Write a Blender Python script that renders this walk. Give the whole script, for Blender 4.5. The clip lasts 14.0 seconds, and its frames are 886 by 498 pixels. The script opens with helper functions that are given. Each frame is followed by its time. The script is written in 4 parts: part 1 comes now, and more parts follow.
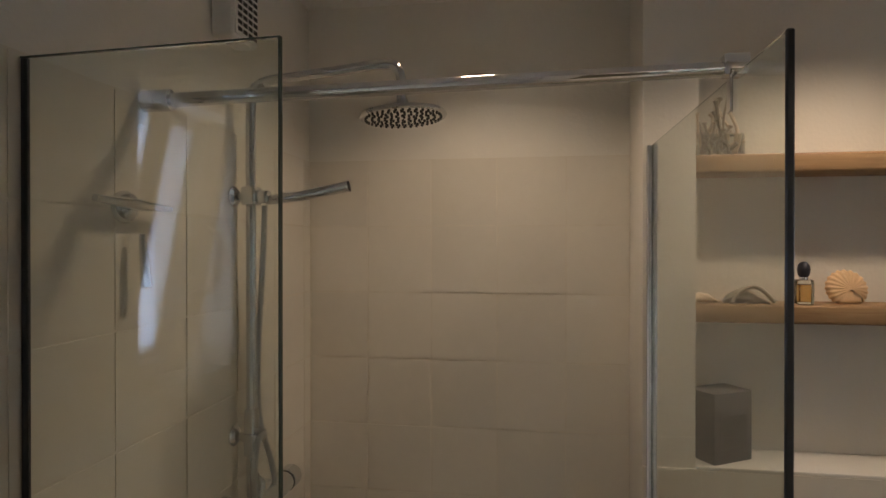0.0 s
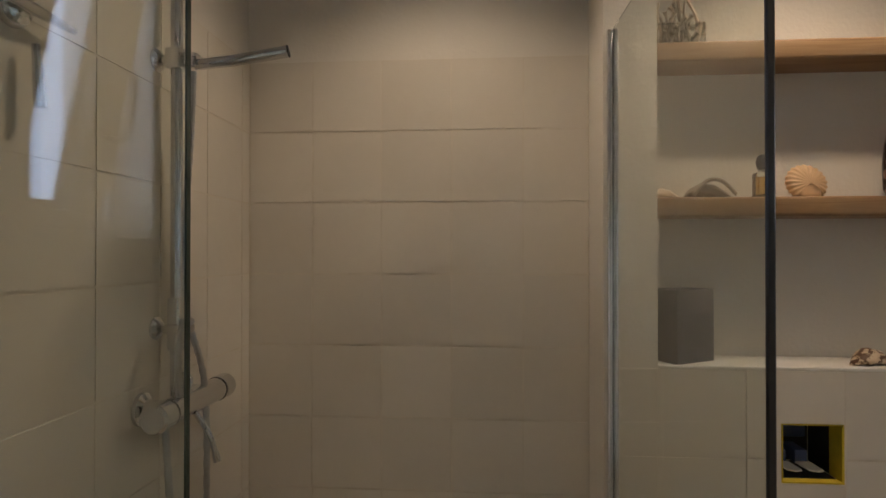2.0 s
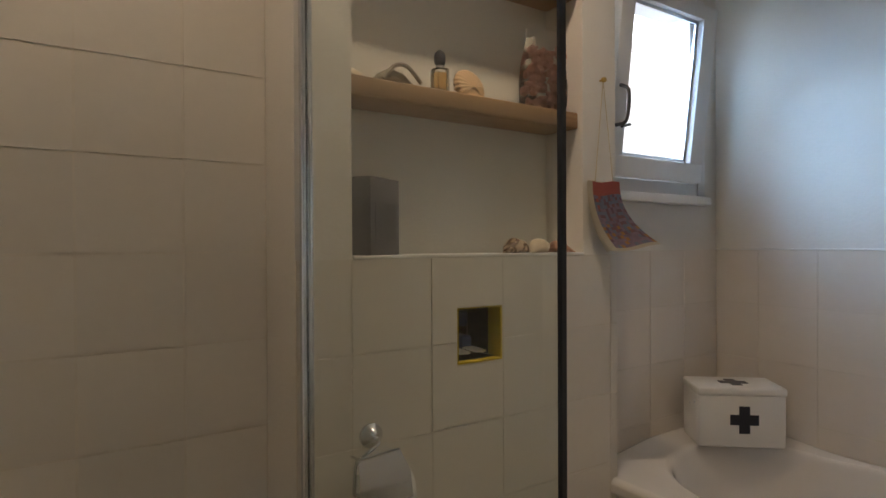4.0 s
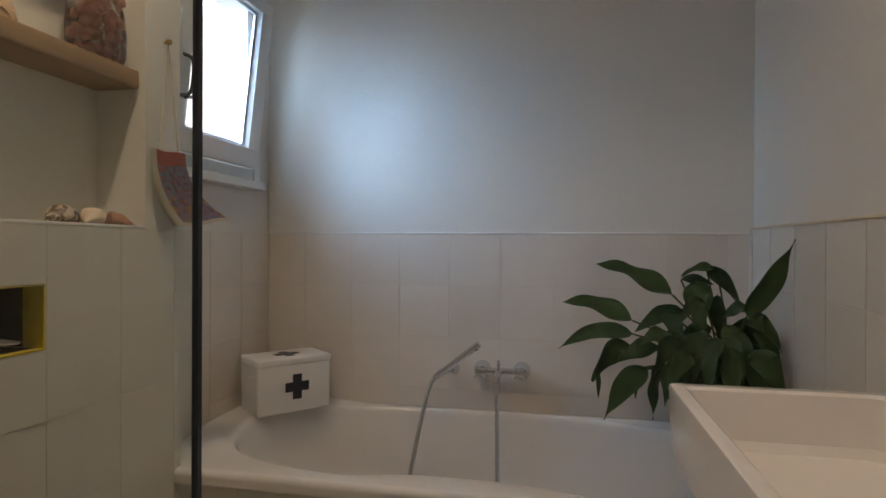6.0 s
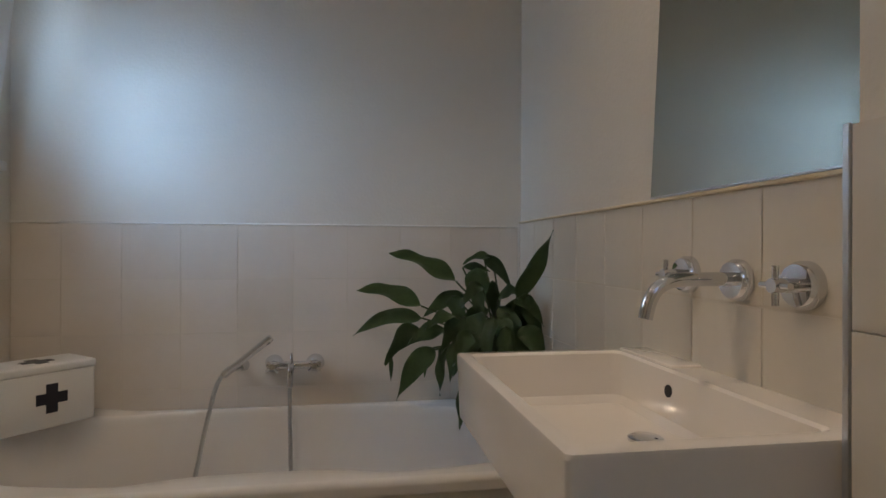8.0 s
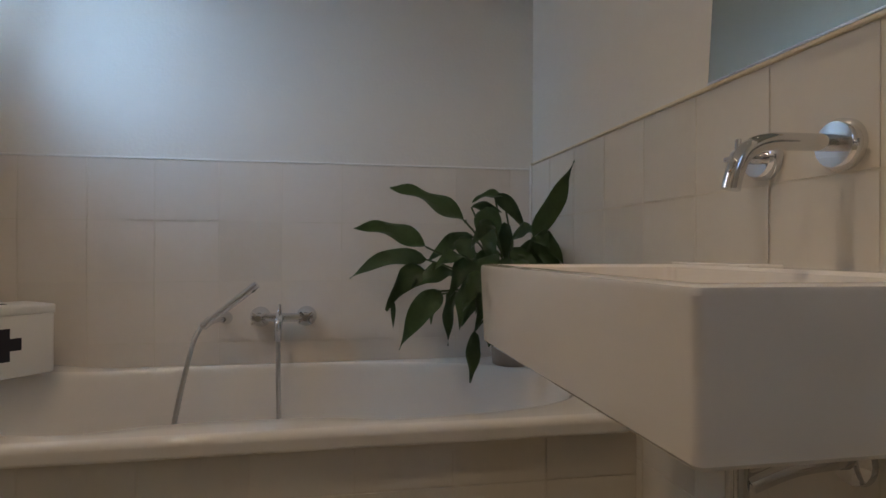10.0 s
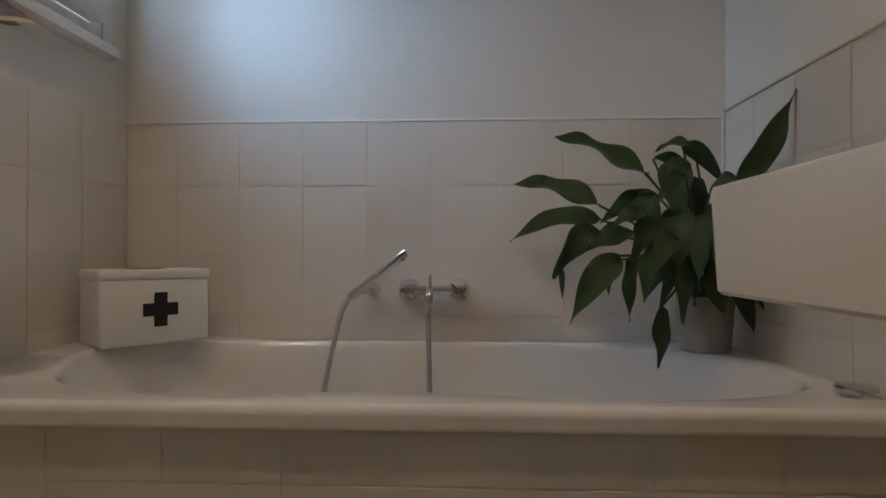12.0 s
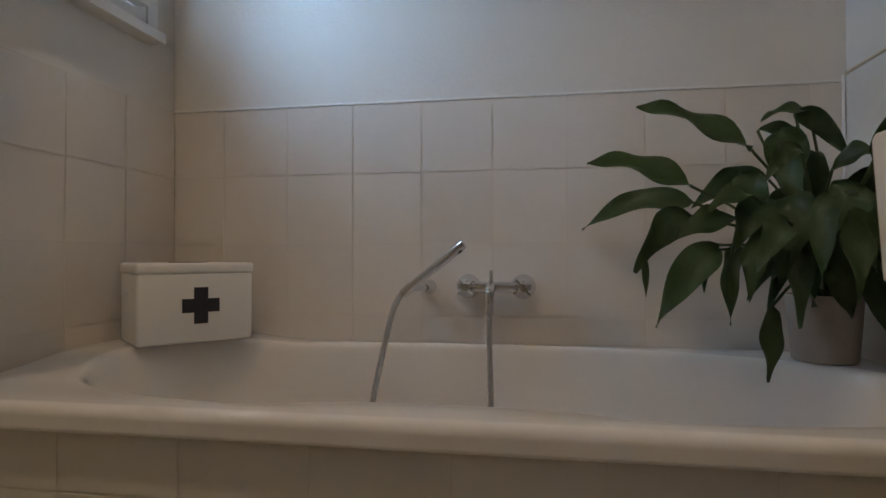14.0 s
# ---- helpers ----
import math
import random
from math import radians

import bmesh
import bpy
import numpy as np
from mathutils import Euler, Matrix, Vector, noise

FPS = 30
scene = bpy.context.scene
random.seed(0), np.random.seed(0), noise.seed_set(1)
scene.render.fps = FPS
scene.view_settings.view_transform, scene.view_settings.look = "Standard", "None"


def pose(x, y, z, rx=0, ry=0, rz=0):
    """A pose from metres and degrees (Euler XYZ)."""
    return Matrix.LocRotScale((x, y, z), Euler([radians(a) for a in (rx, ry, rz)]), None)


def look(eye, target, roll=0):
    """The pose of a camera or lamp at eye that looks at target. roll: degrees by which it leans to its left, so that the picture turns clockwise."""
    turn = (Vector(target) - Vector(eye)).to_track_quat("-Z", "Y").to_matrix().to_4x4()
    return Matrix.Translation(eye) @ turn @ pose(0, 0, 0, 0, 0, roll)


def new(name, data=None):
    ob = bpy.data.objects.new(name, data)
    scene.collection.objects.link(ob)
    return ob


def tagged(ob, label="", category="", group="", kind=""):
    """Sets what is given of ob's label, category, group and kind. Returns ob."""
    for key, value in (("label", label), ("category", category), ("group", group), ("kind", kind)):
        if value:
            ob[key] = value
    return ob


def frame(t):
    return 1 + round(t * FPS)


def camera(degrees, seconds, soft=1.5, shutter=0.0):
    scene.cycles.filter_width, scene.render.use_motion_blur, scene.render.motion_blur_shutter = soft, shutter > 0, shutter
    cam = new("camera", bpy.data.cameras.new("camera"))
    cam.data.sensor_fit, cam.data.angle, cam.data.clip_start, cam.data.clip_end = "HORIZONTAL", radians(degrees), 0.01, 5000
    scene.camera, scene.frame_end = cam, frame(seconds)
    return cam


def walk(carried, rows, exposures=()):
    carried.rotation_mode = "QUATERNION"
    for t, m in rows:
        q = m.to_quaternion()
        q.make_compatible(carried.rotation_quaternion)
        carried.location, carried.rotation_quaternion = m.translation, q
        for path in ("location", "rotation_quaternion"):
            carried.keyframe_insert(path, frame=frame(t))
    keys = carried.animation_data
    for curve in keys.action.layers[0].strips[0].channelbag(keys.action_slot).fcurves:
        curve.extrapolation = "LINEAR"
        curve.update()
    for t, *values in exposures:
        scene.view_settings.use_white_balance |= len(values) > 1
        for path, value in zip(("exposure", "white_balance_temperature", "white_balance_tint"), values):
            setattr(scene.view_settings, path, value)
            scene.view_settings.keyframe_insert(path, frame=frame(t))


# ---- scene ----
cam = camera(74.7, 14.0, soft=1.5)
PATH = [
    (0, (1.571, -2.024, 1.769), (-0.407, -2.324, 1.76), 0.0),
    (0.5, (1.561, -2.033, 1.733), (-0.417, -2.331, 1.729), 0.0),
    (1, (1.547, -2.035, 1.671), (-0.43, -2.336, 1.675), -0.1),
    (1.5, (1.52, -2.029, 1.589), (-0.462, -2.292, 1.599), -0.1),
    (2, (1.466, -2.026, 1.488), (-0.526, -2.174, 1.503), 0.0),
    (2.2, (1.44, -2.029, 1.455), (-0.556, -2.123, 1.472), 0.0),
    (4.3, (1.179, -2.165, 1.236), (-0.328, -0.85, 1.218), 0.1),
    (4.5, (1.166, -2.166, 1.233), (-0.229, -0.732, 1.217), 0.4),
    (5, (1.138, -2.184, 1.208), (0.073, -0.491, 1.202), 0.5),
    (5.5, (1.122, -2.207, 1.189), (0.381, -0.349, 1.185), 0.5),
    (6, (1.11, -2.222, 1.174), (0.707, -0.264, 1.163), 0.3),
    (6.5, (1.088, -2.24, 1.153), (0.967, -0.244, 1.148), 0.3),
    (7, (1.08, -2.248, 1.148), (1.157, -0.249, 1.141), 0.3),
    (7.5, (1.08, -2.258, 1.148), (1.317, -0.271, 1.14), 0.2),
    (7.7, (1.08, -2.264, 1.145), (1.367, -0.285, 1.143), 0.3),
    (9.8, (1.067, -2.059, 0.938), (1.456, -0.097, 0.954), 0.1),
    (10, (1.054, -2.035, 0.928), (1.422, -0.07, 0.931), 0.2),
    (10.5, (1.035, -1.961, 0.875), (1.306, 0.021, 0.896), 0.0),
    (11, (1.018, -1.896, 0.843), (1.174, 0.097, 0.857), -0.1),
    (11.5, (1.008, -1.847, 0.823), (1.036, 0.152, 0.838), -0.1),
    (12, (0.996, -1.788, 0.811), (0.905, 0.210, 0.828), 0.0),
    (12.5, (0.993, -1.733, 0.800), (0.792, 0.257, 0.821), 0.0),
    (13, (0.995, -1.678, 0.790), (0.725, 0.305, 0.815), 0.0),
    (13.5, (1.001, -1.628, 0.784), (0.688, 0.347, 0.809), 0.0),
    (14, (1.010, -1.603, 0.785), (0.677, 0.369, 0.810), -0.1),
]
walk(cam, [(t, look(eye, target, roll)) for t, eye, target, roll in PATH])
scene.view_settings.exposure = 1.0

# ---- light ----
world = bpy.data.worlds.new("sky")
scene.world = world
world.use_nodes = True
wn = world.node_tree
sky = wn.nodes.new("ShaderNodeTexSky")
sky.sky_type = "NISHITA"
sky.sun_disc = False
sky.dust_density = 4.0
sky.sun_elevation, sky.sun_rotation = radians(54), radians(59)
wn.nodes["Background"].inputs["Strength"].default_value = 0.15
wn.links.new(sky.outputs["Color"], wn.nodes["Background"].inputs["Color"])


def lamp(name, kind, m, energy, colour, **kw):
    data = bpy.data.lights.new(name, kind)
    data.energy, data.color = energy, colour
    for key, value in kw.items():
        if key == "size":
            data.size = value
        elif key == "size_y":
            data.shape, data.size_y = "RECTANGLE", value
        elif key == "radius":
            data.shadow_soft_size = value
        elif key == "cone":
            data.spot_size = value
        elif key == "blend":
            data.spot_blend = value
        elif key == "spread":
            data.spread = value
    ob = new(name, data)
    ob.matrix_world = m
    return ob


sun = lamp("sun", "SUN", look((5, 3, 8), (0, 0, 1)), 2.0, (1.0, 0.95, 0.88))
sun.data.angle = radians(10)
lamp("window_daylight", "AREA", look((-0.27, -0.50, 1.86), (0.22, 0.0, 1.52)), 1.6, (0.36, 0.63, 1.0), size=0.36, size_y=0.52, spread=radians(88))
lamp("second_window_daylight", "AREA", look((1.34, -2.95, 1.78), (1.34, 0.0, 1.5)), 1.7, (0.42, 0.60, 1.0), size=0.46, size_y=0.56)

# ---- materials ----


def material(name, colour, rough=0.5, metal=0.0, vary=0.04, scale=6.0, bump=0.0, bump_scale=60.0, by_object=0.0, coat=0.0, stain=0.0, stain_colour=(0.4, 0.3, 0.15), spec=0.5, stain_scale=2.3, stain_edge=(0.5, 0.75)):
    m = bpy.data.materials.new(name)
    m.use_nodes = True
    t = m.node_tree
    b = t.nodes["Principled BSDF"]
    b.inputs["Roughness"].default_value = rough
    b.inputs["Metallic"].default_value = metal
    b.inputs["Coat Weight"].default_value = coat
    b.inputs["Specular IOR Level"].default_value = spec
    co = t.nodes.new("ShaderNodeTexCoord")
    geo = t.nodes.new("ShaderNodeNewGeometry")
    n1 = t.nodes.new("ShaderNodeTexNoise")
    n1.inputs["Scale"].default_value = scale
    n1.inputs["Detail"].default_value = 5
    t.links.new(geo.outputs["Position"], n1.inputs["Vector"])
    n2 = t.nodes.new("ShaderNodeTexNoise")
    n2.inputs["Scale"].default_value = scale * 9
    n2.inputs["Detail"].default_value = 3
    t.links.new(geo.outputs["Position"], n2.inputs["Vector"])
    s = t.nodes.new("ShaderNodeMath")
    s.operation = "MULTIPLY_ADD"
    s.inputs[1].default_value, s.inputs[2].default_value = vary * 2.4, 1 - vary * 1.2
    t.links.new(n1.outputs["Fac"], s.inputs[0])
    s2 = t.nodes.new("ShaderNodeMath")
    s2.operation = "MULTIPLY_ADD"
    s2.inputs[1].default_value = vary
    t.links.new(n2.outputs["Fac"], s2.inputs[0])
    t.links.new(s.outputs[0], s2.inputs[2])
    last = s2.outputs[0]
    if by_object:
        oi = t.nodes.new("ShaderNodeObjectInfo")
        s3 = t.nodes.new("ShaderNodeMath")
        s3.operation = "MULTIPLY_ADD"
        s3.inputs[1].default_value = by_object
        t.links.new(oi.outputs["Random"], s3.inputs[0])
        t.links.new(last, s3.inputs[2])
        last = s3.outputs[0]
    mul = t.nodes.new("ShaderNodeVectorMath")
    mul.operation = "SCALE"
    mul.inputs[0].default_value = colour
    t.links.new(last, mul.inputs["Scale"])
    out = mul.outputs[0]
    if stain:
        n3 = t.nodes.new("ShaderNodeTexNoise")
        n3.inputs["Scale"].default_value = stain_scale
        n3.inputs["Detail"].default_value = 6
        t.links.new(geo.outputs["Position"], n3.inputs["Vector"])
        r = t.nodes.new("ShaderNodeMapRange")
        r.inputs["From Min"].default_value, r.inputs["From Max"].default_value = stain_edge
        r.inputs["To Max"].default_value = stain
        t.links.new(n3.outputs["Fac"], r.inputs["Value"])
        mix = t.nodes.new("ShaderNodeMix")
        mix.data_type = "RGBA"
        mix.inputs["B"].default_value = (*stain_colour, 1)
        t.links.new(r.outputs[0], mix.inputs["Factor"])
        t.links.new(out, mix.inputs["A"])
        out = mix.outputs["Result"]
    t.links.new(out, b.inputs["Base Color"])
    if bump:
        nb = t.nodes.new("ShaderNodeTexNoise")
        nb.inputs["Scale"].default_value = bump_scale
        nb.inputs["Detail"].default_value = 4
        t.links.new(geo.outputs["Position"], nb.inputs["Vector"])
        bp = t.nodes.new("ShaderNodeBump")
        bp.inputs["Strength"].default_value, bp.inputs["Distance"].default_value = bump, 0.004
        t.links.new(nb.outputs["Fac"], bp.inputs["Height"])
        t.links.new(bp.outputs["Normal"], b.inputs["Normal"])
    return m


def glass_material(name, colour, rough=0.0):
    m = bpy.data.materials.new(name)
    m.use_nodes = True
    t = m.node_tree
    b = t.nodes["Principled BSDF"]
    b.inputs["Base Color"].default_value = (*colour, 1)
    b.inputs["Transmission Weight"].default_value = 1.0
    b.inputs["Roughness"].default_value = rough
    b.inputs["IOR"].default_value = 1.45
    return m


def wood_material(name, colour, dark):
    m = bpy.data.materials.new(name)
    m.use_nodes = True
    t = m.node_tree
    b = t.nodes["Principled BSDF"]
    b.inputs["Roughness"].default_value = 0.55
    geo = t.nodes.new("ShaderNodeNewGeometry")
    mp = t.nodes.new("ShaderNodeMapping")
    mp.inputs["Scale"].default_value = (14, 1.6, 40)
    t.links.new(geo.outputs["Position"], mp.inputs["Vector"])
    n = t.nodes.new("ShaderNodeTexNoise")
    n.inputs["Scale"].default_value, n.inputs["Detail"].default_value, n.inputs["Distortion"].default_value = 2.0, 8, 1.2
    t.links.new(mp.outputs[0], n.inputs["Vector"])
    r = t.nodes.new("ShaderNodeValToRGB")
    r.color_ramp.elements[0].position, r.color_ramp.elements[1].position = 0.35, 0.65
    r.color_ramp.elements[0].color, r.color_ramp.elements[1].color = (*dark, 1), (*colour, 1)
    t.links.new(n.outputs["Fac"], r.inputs[0])
    t.links.new(r.outputs[0], b.inputs["Base Color"])
    bp = t.nodes.new("ShaderNodeBump")
    bp.inputs["Strength"].default_value, bp.inputs["Distance"].default_value = 0.25, 0.002
    t.links.new(n.outputs["Fac"], bp.inputs["Height"])
    t.links.new(bp.outputs["Normal"], b.inputs["Normal"])
    return m


PAINT = material("wall_paint", (0.74, 0.71, 0.65), 0.75, vary=0.03, scale=2.5, bump=0.25, bump_scale=90)
CEIL = material("ceiling_paint", (0.78, 0.76, 0.72), 0.85, vary=0.03, scale=3)
TILE = material("wall_tile", (0.66, 0.62, 0.55), 0.3, vary=0.05, scale=5, bump=0.22, bump_scale=11, by_object=0.07)
TILE_W = material("bath_tile", (0.68, 0.63, 0.57), 0.32, vary=0.04, scale=5, bump=0.22, bump_scale=11, by_object=0.09, stain=0.22, stain_colour=(0.55, 0.44, 0.27), stain_scale=3.0)
GROUT = material("grout", (0.66, 0.615, 0.535), 0.9, vary=0.12, scale=20)
FLOOR = material("floor_tile", (0.52, 0.47, 0.39), 0.45, vary=0.08, scale=8)
CHROME = material("chrome", (0.70, 0.71, 0.73), 0.05, metal=1.0, vary=0.03, scale=20)
STEEL = material("brushed_aluminium", (0.66, 0.67, 0.70), 0.3, metal=1.0, vary=0.05, scale=30)
POLISHED = material("polished_aluminium", (0.78, 0.80, 0.84), 0.2, metal=1.0, vary=0.04, scale=30)
HANDLE = material("dark_window_metal", (0.10, 0.10, 0.10), 0.35, metal=0.8, vary=0.2, scale=40)
HOSE = material("metal_hose", (0.5, 0.5, 0.5), 0.32, metal=0.9, vary=0.1, scale=60)
ACRYL = material("bath_enamel", (0.80, 0.77, 0.73), 0.07, vary=0.02, scale=4, coat=0.3)
CERAM = material("sanitary_ceramic", (0.80, 0.76, 0.71), 0.06, vary=0.02, scale=4, coat=0.4)
GLASS = glass_material("clear_glass", (0.90, 0.94, 0.90))
WINGLASS = glass_material("window_glass", (0.97, 0.98, 1.0))
EDGE = material("black_seal", (0.02, 0.022, 0.026), 0.35, vary=0.1)
GLEDGE = material("green_glass_edge", (0.05, 0.07, 0.055), 0.2, vary=0.1)
WOOD = wood_material("oak_shelf", (0.37, 0.235, 0.12), (0.27, 0.16, 0.08))
WHITEWOOD = material("white_gloss_paint", (0.76, 0.75, 0.73), 0.4, vary=0.04, scale=9, bump=0.1, bump_scale=40)
TRIM = material("yellowed_trim", (0.66, 0.57, 0.41), 0.5, vary=0.12, scale=14)
BEAD = material("white_bead", (0.78, 0.76, 0.72), 0.4, vary=0.05)
GREY = material("grey_card", (0.13, 0.13, 0.145), 0.75, vary=0.12, scale=14)
GREY2 = material("grey_card_print", (0.085, 0.085, 0.095), 0.7, vary=0.15, scale=22)
YELLOW = material("yellow_foam", (0.55, 0.42, 0.03), 0.8, vary=0.2, scale=40)
# near-black for the hatch interior and for the shade in holes and slots
DARK = material("recess_black", (0.015, 0.016, 0.02), 0.6, vary=0.2)
BLUEPL = material("blue_plastic", (0.05, 0.08, 0.2), 0.4, vary=0.2)
WHITEPL = material("white_plastic", (0.75, 0.75, 0.74), 0.4, vary=0.05)
TIN = material("white_enamelled_tin", (0.78, 0.77, 0.74), 0.35, vary=0.03, scale=12)
BLACK = material("black_paint", (0.02, 0.02, 0.03), 0.4, vary=0.1)
LEAF = material("leaf_green", (0.046, 0.080, 0.030), 0.30, vary=0.45, scale=14, by_object=0.8, bump=0.5, bump_scale=45)
STEM = material("stem_green", (0.06, 0.09, 0.03), 0.5, vary=0.2)
POT = material("clay_pot", (0.30, 0.26, 0.22), 0.8, vary=0.15, scale=16, bump=0.4, bump_scale=50)
SOIL = material("soil", (0.04, 0.03, 0.02), 0.95, vary=0.4, scale=60, bump=0.8, bump_scale=120)
SHELL = material("shell_peach", (0.62, 0.42, 0.24), 0.45, vary=0.18, scale=24)
SHELLD = material("shell_grey", (0.32, 0.27, 0.21), 0.45, vary=0.35, scale=30)
SHELLW = material("shell_cream", (0.68, 0.56, 0.42), 0.45, vary=0.2, scale=30)
SPOTTED = material("shell_spotted", (0.62, 0.5, 0.36), 0.4, vary=0.1, scale=30, stain=1.0, stain_colour=(0.10, 0.045, 0.02), stain_scale=75, stain_edge=(0.47, 0.53))
SHELLR = material("shell_reddish", (0.50, 0.27, 0.17), 0.4, vary=0.2, scale=30, stain=0.9, stain_colour=(0.16, 0.06, 0.03), stain_scale=45, stain_edge=(0.5, 0.6))
AMBER = glass_material("amber_liquid", (0.85, 0.55, 0.22))
RED = material("red_print", (0.46, 0.13, 0.10), 0.6, vary=0.25, scale=18)
PAPER = material("print_purple", (0.20, 0.13, 0.17), 0.6, vary=0.4, scale=30, stain=0.7, stain_colour=(0.45, 0.16, 0.06), stain_scale=35)
CREAM = material("cream_paper", (0.66, 0.6, 0.48), 0.7, vary=0.1)
ORANGE = material("orange_print", (0.45, 0.24, 0.09), 0.6, vary=0.3, scale=40)
BRASS = material("brass_pin", (0.45, 0.30, 0.08), 0.35, metal=0.7, vary=0.2, scale=60)
MAUVE = material("mauve_print", (0.26, 0.20, 0.26), 0.6, vary=0.4, scale=50)
CYAN = material("cyan_print", (0.20, 0.23, 0.31), 0.6, vary=0.3, scale=40)
STRING = material("cord", (0.55, 0.46, 0.28), 0.9, vary=0.1)
TPAPER = material("toilet_paper", (0.8, 0.79, 0.77), 0.95, vary=0.04, bump=0.3, bump_scale=80)
POTPOURRI = material("dried_petals", (0.34, 0.18, 0.14), 0.9, vary=0.4, scale=40, by_object=0.5)
PLASTICBAG = glass_material("clear_plastic", (0.97, 0.97, 0.97), 0.08)
RENDERW = material("white_render", (0.8, 0.8, 0.8), 0.9, vary=0.06, scale=3)
ROOF = material("roof_tile", (0.25, 0.16, 0.13), 0.8, vary=0.2, scale=8)
GRASS = material("ground_paving", (0.2, 0.2, 0.19), 0.9, vary=0.2, scale=3)
MIRROR = material("mirror_silver", (0.53, 0.55, 0.49), 0.01, metal=1.0, vary=0.0)
RUBBER = material("dark_nozzles", (0.03, 0.03, 0.03), 0.6, vary=0.1)


def glow(name, colour, strength):
    m = bpy.data.materials.new(name)
    m.use_nodes = True
    b = m.node_tree.nodes["Principled BSDF"]
    b.inputs["Emission Color"].default_value = (*colour, 1)
    b.inputs["Emission Strength"].default_value = strength
    return m


BULB = glow("warm_bulb", (1.0, 0.62, 0.3), 12.0)

# ---- mesh tools ----


def smooth(me, angle=35):
    for p in me.polygons:
        p.use_smooth = True
    me.set_sharp_from_angle(angle=radians(angle))


def finish(name, bm, mat, sharp=35):
    bmesh.ops.recalc_face_normals(bm, faces=bm.faces)
    me = bpy.data.meshes.new(name)
    bm.to_mesh(me)
    bm.free()
    mats = mat if isinstance(mat, (list, tuple)) else [mat]
    for one in mats:
        me.materials.append(one)
    smooth(me, sharp)
    return me


def world_loc(ob):
    m = Vector((0, 0, 0))
    while ob:
        m = m + ob.location
        ob = ob.parent
    return m


def part(name, bm, mat, parent, label="", sharp=35):
    base = world_loc(parent)
    bmesh.ops.translate(bm, verts=bm.verts, vec=-base)
    ob = new(name, finish(name, bm, mat, sharp))
    ob.parent = parent
    if label:
        tagged(ob, label)
    return ob


def thing(name, at, label, category, group="", kind=""):
    ob = new(name)
    ob.location = at
    ob.empty_display_size = 0.05
    return tagged(ob, label, category, group, kind)


def structure(name, bm, mat, label="", category=""):
    return tagged(new(name, finish(name, bm, mat)), label or "", category or "", "", "structure")


def box(bm, lo, hi, bevel=0.0, seg=2):
    vs = [bm.verts.new((x, y, z)) for x in (lo[0], hi[0]) for y in (lo[1], hi[1]) for z in (lo[2], hi[2])]
    fs = [bm.faces.new([vs[i] for i in q]) for q in ((0, 1, 3, 2), (4, 6, 7, 5), (0, 4, 5, 1), (2, 3, 7, 6), (0, 2, 6, 4), (1, 5, 7, 3))]
    if bevel:
        es = {e for f in fs for e in f.edges}
        bmesh.ops.bevel(bm, geom=list(es), offset=bevel, segments=seg, affect="EDGES", profile=0.5)
    return bm


def boxed(lo, hi, bevel=0.0, seg=2):
    return box(bmesh.new(), lo, hi, bevel, seg)


def basis(d):
    d = Vector(d).normalized()
    a = Vector((0, 0, 1)) if abs(d.z) < 0.9 else Vector((1, 0, 0))
    u = d.cross(a).normalized()
    return u, d.cross(u).normalized()


def sweep(bm, pts, radii, n=12, cap=True):
    pts = [Vector(p) for p in pts]
    if not isinstance(radii, (list, tuple)):
        radii = [radii] * len(pts)
    u, v = basis(pts[1] - pts[0])
    rings = []
    for i, p in enumerate(pts):
        d = (pts[min(i + 1, len(pts) - 1)] - pts[max(i - 1, 0)]).normalized()
        u = (u - d * u.dot(d)).normalized()
        v = d.cross(u)
        rings.append([bm.verts.new(p + (u * math.cos(a) + v * math.sin(a)) * radii[i]) for a in [2 * math.pi * k / n for k in range(n)]])
    for r, s in zip(rings, rings[1:]):
        for k in range(n):
            bm.faces.new((r[k], r[(k + 1) % n], s[(k + 1) % n], s[k]))
    if cap:
        bm.faces.new(rings[0][::-1])
        bm.faces.new(rings[-1])
    return bm


def tube(pts, radii, n=12):
    return sweep(bmesh.new(), pts, radii, n)


def spline(pts, steps=8):
    pts = [Vector(p) for p in pts]
    out = []
    for i in range(len(pts) - 1):
        a, b, c, d = pts[max(i - 1, 0)], pts[i], pts[i + 1], pts[min(i + 2, len(pts) - 1)]
        for k in range(steps):
            t = k / steps
            out.append(0.5 * ((2 * b) + (c - a) * t + (2 * a - 5 * b + 4 * c - d) * t * t + (3 * b - a - 3 * c + d) * t ** 3))
    out.append(pts[-1])
    return out


def lathe(bm, at, axis, profile, n=24):
    """profile: pairs (distance along axis, radius)."""
    at, axis = Vector(at), Vector(axis).normalized()
    u, v = basis(axis)
    rings = []
    for h, r in profile:
        r = max(r, 0.0003)
        rings.append([bm.verts.new(at + axis * h + (u * math.cos(a) + v * math.sin(a)) * r) for a in [2 * math.pi * k / n for k in range(n)]])
    for r, s in zip(rings, rings[1:]):
        for k in range(n):
            bm.faces.new((r[k], r[(k + 1) % n], s[(k + 1) % n], s[k]))
    bm.faces.new(rings[0][::-1])
    bm.faces.new(rings[-1])
    return bm


def lathed(at, axis, profile, n=24):
    return lathe(bmesh.new(), at, axis, profile, n)


